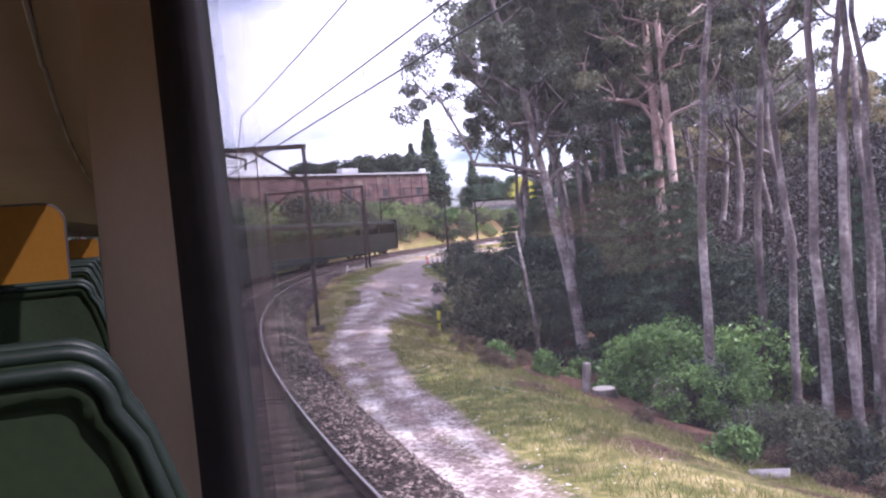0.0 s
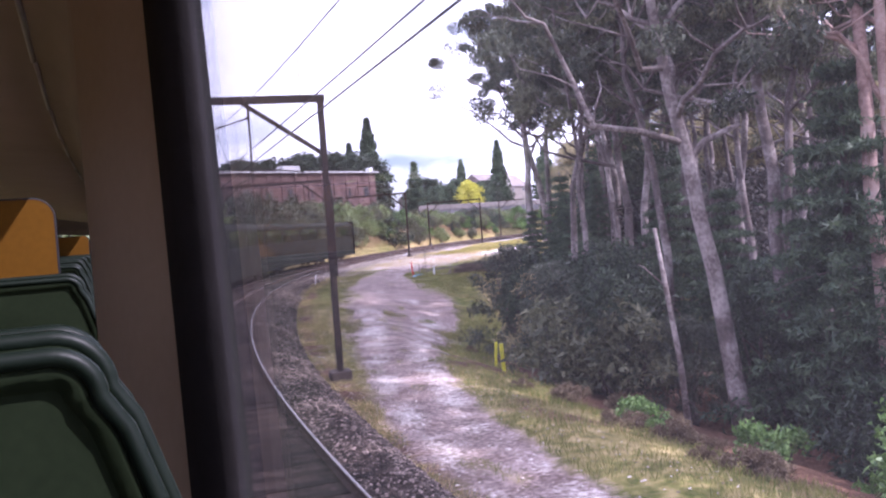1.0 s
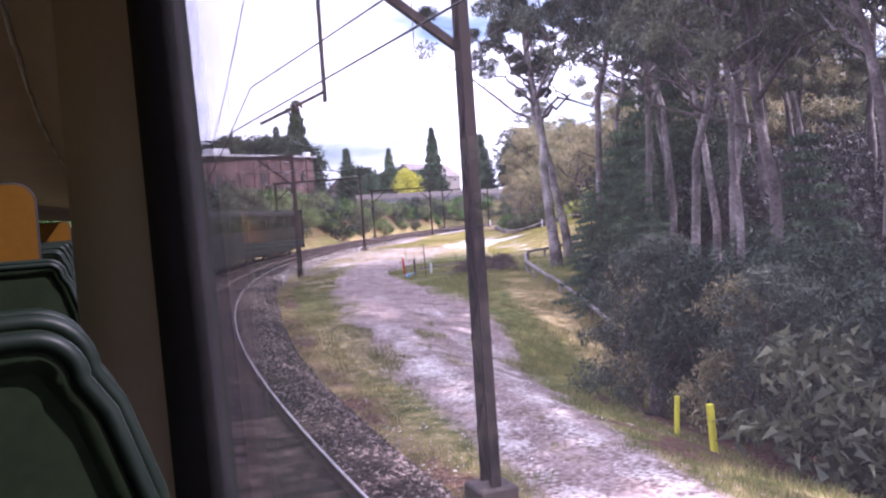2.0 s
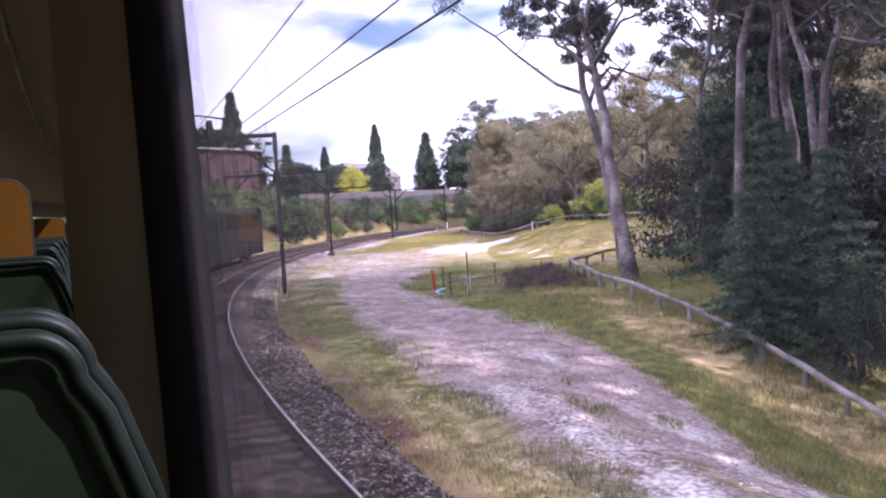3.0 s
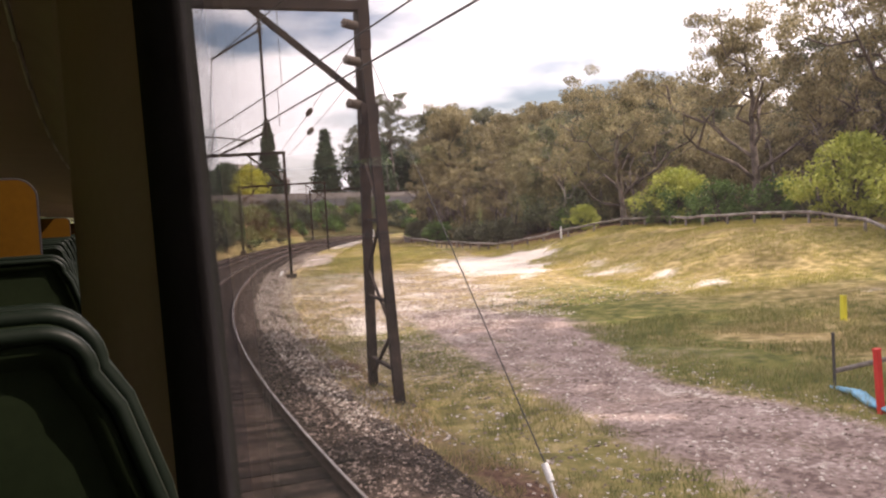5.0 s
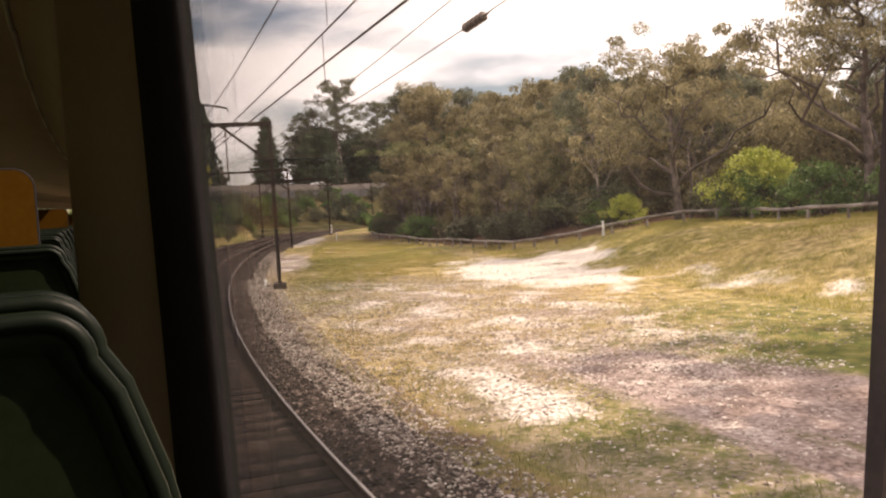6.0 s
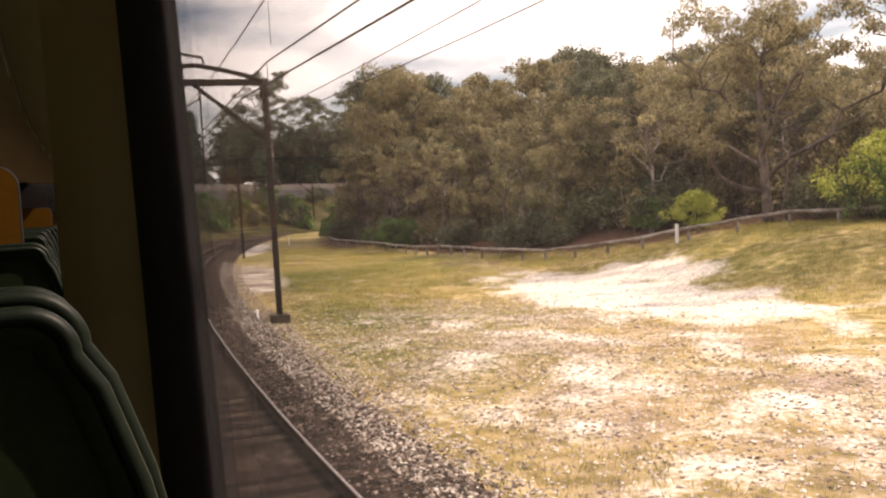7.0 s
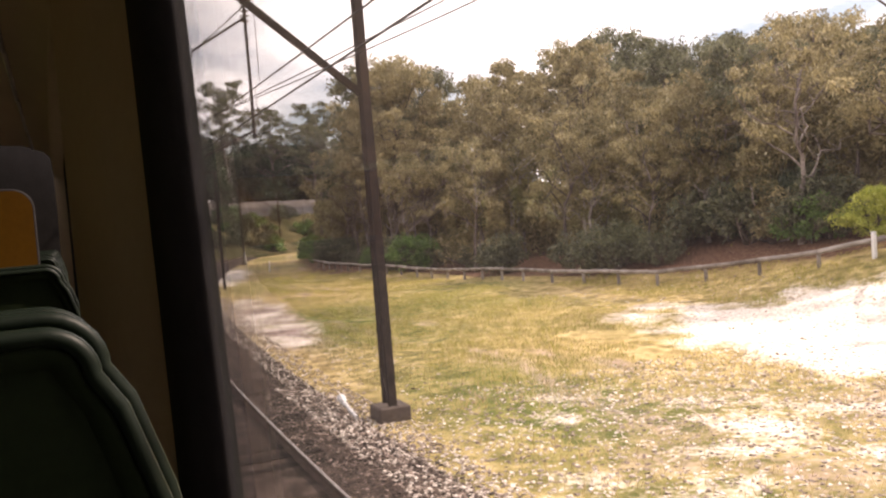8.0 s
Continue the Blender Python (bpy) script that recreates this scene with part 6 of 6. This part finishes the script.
def road_wall():
    """Grey retaining wall with the road behind its parapet."""
    pts = [Vector(p) for p in ((92, 192, 0), (118, 194, 0), (150, 199, 0), (190, 196, 0), (235, 180, 0), (275, 160, 0))]
    for a, b in zip(pts[:-1], pts[1:]):
        d = b - a
        m = pose(a.x, a.y, 0, 0, 0, math.degrees(math.atan2(d.y, d.x)))
        t = thing("retaining_wall", "long grey concrete retaining wall below a road parapet", "wall", "lengths of retaining wall", m=m)
        n = max(3, int(d.length / 4))
        for i in range(n):
            x0, x1 = d.length * i / n, d.length * (i + 1) / n
            part("wall_panel", Build().box(x0 + 0.03, -0.4, 3.5, x1 - 0.03, 0, 8.0, 0.03).mesh("wall_panel", "wall_grey"), t)
        part("parapet", Build().box(0, -0.3, 8.2, d.length, 0.0, 9.1, 0.03).box(0, -0.5, 7.95, d.length, 0.15, 8.2).mesh("parapet", "concrete"), t, "pale parapet")
        slope = Build().sweep([[(x, -0.45, 6.5), (x, -3.0, 5.6), (x, -7.0, 4.1), (x, -12.0, 2.0), (x, -20.0, -1.5)] for x in np.linspace(-1, d.length + 1, 8)])
        tagged(new("embankment", slope.mesh("embankment", "dry_bank", True)), "dry orange-brown grass slope below the road wall", "embankment", kind="structure").matrix_basis = m
        road = Build().box(0, 0.15, 8.0, d.length, 8.0, 8.2)
        tagged(new("road", road.mesh("road", "asphalt")), "asphalt road behind the parapet", "road", kind="structure").matrix_basis = m


road_wall()
WALL_LINE = [Vector(p) for p in ((92, 192, 0), (118, 194, 0), (150, 199, 0), (190, 196, 0), (235, 180, 0))]
for i in range(64):
    k = i % 4
    a, b = WALL_LINE[k], WALL_LINE[k + 1]
    d = (b - a).normalized()
    off = 1.0 + 13 * rng_b.random()
    p = a.lerp(b, rng_b.random()) + Vector((d.y, -d.x, 0)) * off
    z = float(np.interp(off, [0.45, 3, 7, 12, 20], [6.5, 5.6, 4.1, 2.0, -1.5]))
    kind = ("bank_bush", "bank_dark", "scrub")[int(rng_b.integers(3))]
    plant(kind, "bank_shrub", {"bank_bush": "mixed green shrub on the dry slope", "bank_dark": "dark shrub on the dry slope", "scrub": "olive shrub on the dry slope"}[kind], "shrub", "shrubs on the dry slope", 0, 0, 360 * rng_b.random(), 0.6 + 0.8 * rng_b.random(), at=(p.x, p.y, max(z, land(p.x, p.y)) - 0.1))


def car(x, y, z, turn, paint, label):
    t = thing("car", label, "car", "parked cars", m=pose(x, y, z, 0, 0, turn))
    prof = [(-2.15, 0.35), (-2.2, 0.75), (-2.05, 0.95), (-1.55, 1.0), (-1.1, 1.42), (0.35, 1.46), (1.05, 1.0), (1.95, 0.88), (2.2, 0.7), (2.18, 0.35)]
    part("body", Build().sweep([[(px, y0, pz) for px, pz in prof] for y0 in (-0.85, 0.85)], closed=True, ends=True).mesh("body", paint), t)
    for y0 in (-0.86, 0.86):
        part("side_glass", Build().add([(-1.35, y0, 1.02), (0.85, y0, 1.02), (0.3, y0, 1.38), (-1.05, y0, 1.36)], [(0, 1, 2, 3)]).mesh("side_glass", "pane"), t)
    for px in (-1.35, 1.35):
        for y0 in (-0.8, 0.8):
            part("wheel", Build().tube([(px, y0 - 0.1, 0.33), (px, y0 + 0.1, 0.33)], 0.33, 14).mesh("wheel", "gasket"), t)


car(141, 200.5, 8.2, 8, "car_white", "white sedan parked on the road above the wall")
car(196, 197.0, 8.2, -15, "car_white", "white hatchback parked on the road above the wall")
car(206, 194.5, 8.2, -20, "car_dark", "dark sedan parked on the road above the wall")


def street_lamp(x, y, z):
    t = thing("street_lamp", "grey street lamp on a slim post beside the road", "street lamp", m=pose(x, y, z, 0, 0, 20))
    part("post", Build().tube([(0, 0, 0), (0, 0, 8.0), (0.3, 0, 8.6), (1.4, 0, 8.8)], [0.1, 0.07, 0.05, 0.04], 8).mesh("post", "concrete", True), t)
    part("lantern", Build().box(1.3, -0.12, 8.72, 2.0, 0.12, 8.86, 0.03).mesh("lantern", "roof"), t)


street_lamp(150, 203.5, 8.2)

# ---------------------------------------------------------------- fences, posts and small things on the open ground
def log_fence(name, pts, group, label, post_h=0.55, gap=2.2):
    """Low fence of weathered rails on short posts."""
    t = thing(name, label, "fence", group)
    P = [trk(s, r, float(lift(s, r))) for s, r in pts]
    for a, b in zip(P[:-1], P[1:]):
        n = max(1, round((b - a).length / gap))
        for i in range(n):
            p, q = a.lerp(b, i / n), a.lerp(b, (i + 1) / n)
            for v in (p, q):
                v.z = land(v.x, v.y)
            part("post", Build().tube([p - Vector((0, 0, 0.2)), p + Vector((0.02, 0.01, post_h))], [0.085, 0.075], 8).mesh("post", "timber"), t)
            wob = Vector((0, 0, RNG.uniform(-0.03, 0.03)))
            part("rail", Build().tube([p + Vector((0, 0, post_h + 0.05)), p.lerp(q, 0.5) + Vector((0, 0, post_h + 0.05)) + wob, q + Vector((0, 0, post_h + 0.05))], [0.1, 0.095, 0.1], 8).mesh("rail", "timber"), t)


log_fence("log_fence", [(53.5, 18.7), (58.3, 18.3), (62.0, 18.6), (66.0, 18.5), (72.7, 18.5), (78.0, 19.3), (84.8, 20.6), (89.5, 21.6)], "log fences", "weathered grey log rail fence on short posts")
log_fence("log_fence", [(89.5, 21.6), (92.5, 24.5), (97, 28.6), (102, 32.6)], "log fences", "weathered grey log rail fence climbing beside the gums")
log_fence("log_fence", [(102, 32.6), (107, 33.6), (114, 33.0), (122, 31.8), (127, 31.6), (131, 29.4), (137, 24.9), (144, 22.3), (154, 20.2), (167, 17.7), (179, 14.8), (193, 13.0)], "log fences", "long low grey log fence in front of the bush")


def stake(s, r, h, w, material, name, label, category, lean=(0, 0), kind_group="stakes"):
    p = trk(s, r, float(lift(s, r)))
    t = thing(name, label, category, kind_group, m=pose(p.x, p.y, p.z, lean[0], lean[1], -math.degrees(heading(s))))
    part("shaft", Build().box(-w / 2, -w / 2, -0.2, w / 2, w / 2, h - 0.03, 0.008).mesh("shaft", material), t)
    part("cap", Build().box(-w / 2 - 0.005, -w / 2 - 0.005, h - 0.03, w / 2 + 0.005, w / 2 + 0.005, h, 0.006).mesh("cap", material), t)


for s, r, h in ((83.0, 13.1, 1.15), (79.9, 12.8, 1.1), (83.3, 15.8, 1.05), (78.4, 13.3, 2.0)):
    stake(s, r, h, 0.05, "iron", "star_picket", "thin dark steel picket beside the clearing", "picket", (2, -2), "star pickets")
stake(81.1, 12.3, 1.15, 0.1, "red", "red_marker_post", "bright red marker post leaning on the grass", "marker post", (3, -6), "")
stake(90.5, 20.1, 0.75, 0.14, "yellow", "yellow_marker_post", "yellow marker post by the log fence", "marker post", (0, 1), "yellow marker posts")
stake(44.4, 11.8, 0.9, 0.09, "yellow", "yellow_marker_post", "yellow marker post in long grass", "marker post", (0, 4), "yellow marker posts")
stake(42.7, 11.6, 1.0, 0.12, "yellow", "yellow_marker_post", "yellow marker post in long grass", "marker post", (0, -3), "yellow marker posts")
stake(81.0, 13.9, 0.75, 0.12, "white", "white_marker_post", "white marker post among the pickets", "marker post", (0, 1), "white marker posts")
stake(135.3, 25.9, 0.95, 0.13, "white", "white_marker_post", "white marker post on the mound by the fence", "marker post", (0, 1), "white marker posts")
stake(190.0, 9.0, 0.9, 0.12, "white", "white_marker_post", "white marker post at the fence's end", "marker post", (0, 1), "white marker posts")
stake(25.6, 13.1, 0.95, 0.2, "timber", "wooden_stump_post", "short grey broken wooden post on the slope", "post", (0, 6), "")
stake(212.0, 5.6, 1.4, 0.3, "white", "white_signal_box", "white cabinet post at the foot of a gantry", "cabinet", (0, 0), "")

hose = thing("blue_hose", "pale blue plastic sheet strip lying on the grass", "plastic strip")
hp = [(83.2, 13.2), (82.2, 12.9), (81.5, 12.5), (81.0, 12.3), (80.4, 12.4), (79.7, 12.5)]
part("strip", Build().tube([trk(s, r, float(lift(s, r)) + 0.06 + 0.05 * (i % 2)) for i, (s, r) in enumerate(hp)], [0.05, 0.13, 0.12, 0.07, 0.06, 0.04], 8, 0.5).mesh("strip", "blue", True), hose)
bar = thing("fallen_rail", "fallen grey timber rail propped between the pickets", "timber rail")
part("beam", Build().tube([trk(83.2, 13.3, float(lift(83.2, 13.3)) + 0.35), trk(83.0, 16.0, float(lift(83, 16)) + 0.5), trk(85.5, 18.0, float(lift(85.5, 18)) + 0.55)], 0.05, 8).mesh("beam", "timber"), bar)
bar = thing("fallen_rail", "fallen grey timber rail propped between the pickets", "timber rail")
part("beam", Build().tube([trk(80.3, 14.2, float(lift(80.3, 14.2)) + 0.1), trk(79.3, 15.0, float(lift(79.3, 15)) + 0.12), trk(78.8, 15.1, float(lift(78.8, 15)) + 0.5)], 0.06, 8).mesh("beam", "timber"), bar)
for s, r, size, turn in ((79.6, 16.2, 0.55, 0), (81.6, 16.6, 0.6, 80), (83.8, 17.8, 0.6, 150), (86.2, 19.2, 0.6, 220), (79.0, 17.9, 0.6, 300), (81.6, 18.4, 0.6, 30)):
    plant("brush", "brush_pile", "heap of dark dead branches by the log fence", "brush pile", "heaps of dead branches", s, r, turn, size)

stump = thing("tree_stump", "sawn tree stump with a pale cut face", "stump", m=at_line(25.3, 13.6, float(lift(25.3, 13.6))))
part("bole", Build().tube([(0, 0, -0.3), (0, 0, 0.05), (0, 0, 0.2)], [0.5, 0.42, 0.38], 14).mesh("bole", "bark_dark", True), stump)
part("cut_face", Build().tube([(0, 0, 0.2), (0, 0, 0.23)], 0.37, 14).mesh("cut_face", "cut_wood"), stump, "pale sawn face")
snag = thing("dead_sapling", "bare pale dead sapling trunk with a broken top", "dead tree", m=at_line(35.5, 14.2, float(lift(35.5, 14.2))))
part("trunk", Build().tube([(0.6, 0, -0.2), (0.45, 0, 1.8), (0.1, 0, 4.2), (-0.1, 0, 5.6)], [0.1, 0.085, 0.07, 0.05], 8).mesh("trunk", "bark", True), snag)
part("twig", Build().tube([(0.15, 0, 3.9), (-0.4, 0.2, 4.5), (-0.6, 0.2, 4.6)], [0.03, 0.02, 0.01], 6).mesh("twig", "bark", True), snag)
log = thing("fallen_log", "short pale sawn log lying on the slope", "log", m=at_line(12.8, 10.9, float(lift(12.8, 10.9)) + 0.08, -35))
part("bole", Build().tube([(-0.35, 0, 0), (0.35, 0, 0.03)], 0.09, 12).mesh("bole", "bark_pale", True), log)
part("cut_face", Build().tube([(0.35, 0, 0.03), (0.365, 0, 0.03)], 0.085, 12).mesh("cut_face", "cut_wood"), log, "pale sawn face")
marker = thing("fallen_marker", "white fallen marker rod beside the gantry footing", "marker rod", m=at_line(129.2, 4.75, float(lift(129.2, 4.75)) + 0.16))
part("rod", Build().tube([(0.0, -0.8, 0.0), (0.05, 0.2, 0.1)], 0.04, 8).mesh("rod", "white"), marker)
part("head", Build().tube([(0.05, 0.2, 0.1), (0.07, 0.5, 0.14)], [0.06, 0.1], 8).mesh("head", "white"), marker)
sign = thing("small_sign", "small dark square sign on the slope under the gum", "sign", m=at_line(95.6, 28.8, float(lift(95.6, 28.8)), 35))
part("post", Build().box(-0.03, -0.03, -0.2, 0.03, 0.03, 0.6, 0.005).mesh("post", "timber"), sign)
part("plate", Build().box(-0.3, -0.05, 0.4, 0.3, -0.03, 0.95, 0.005).mesh("plate", "iron"), sign)
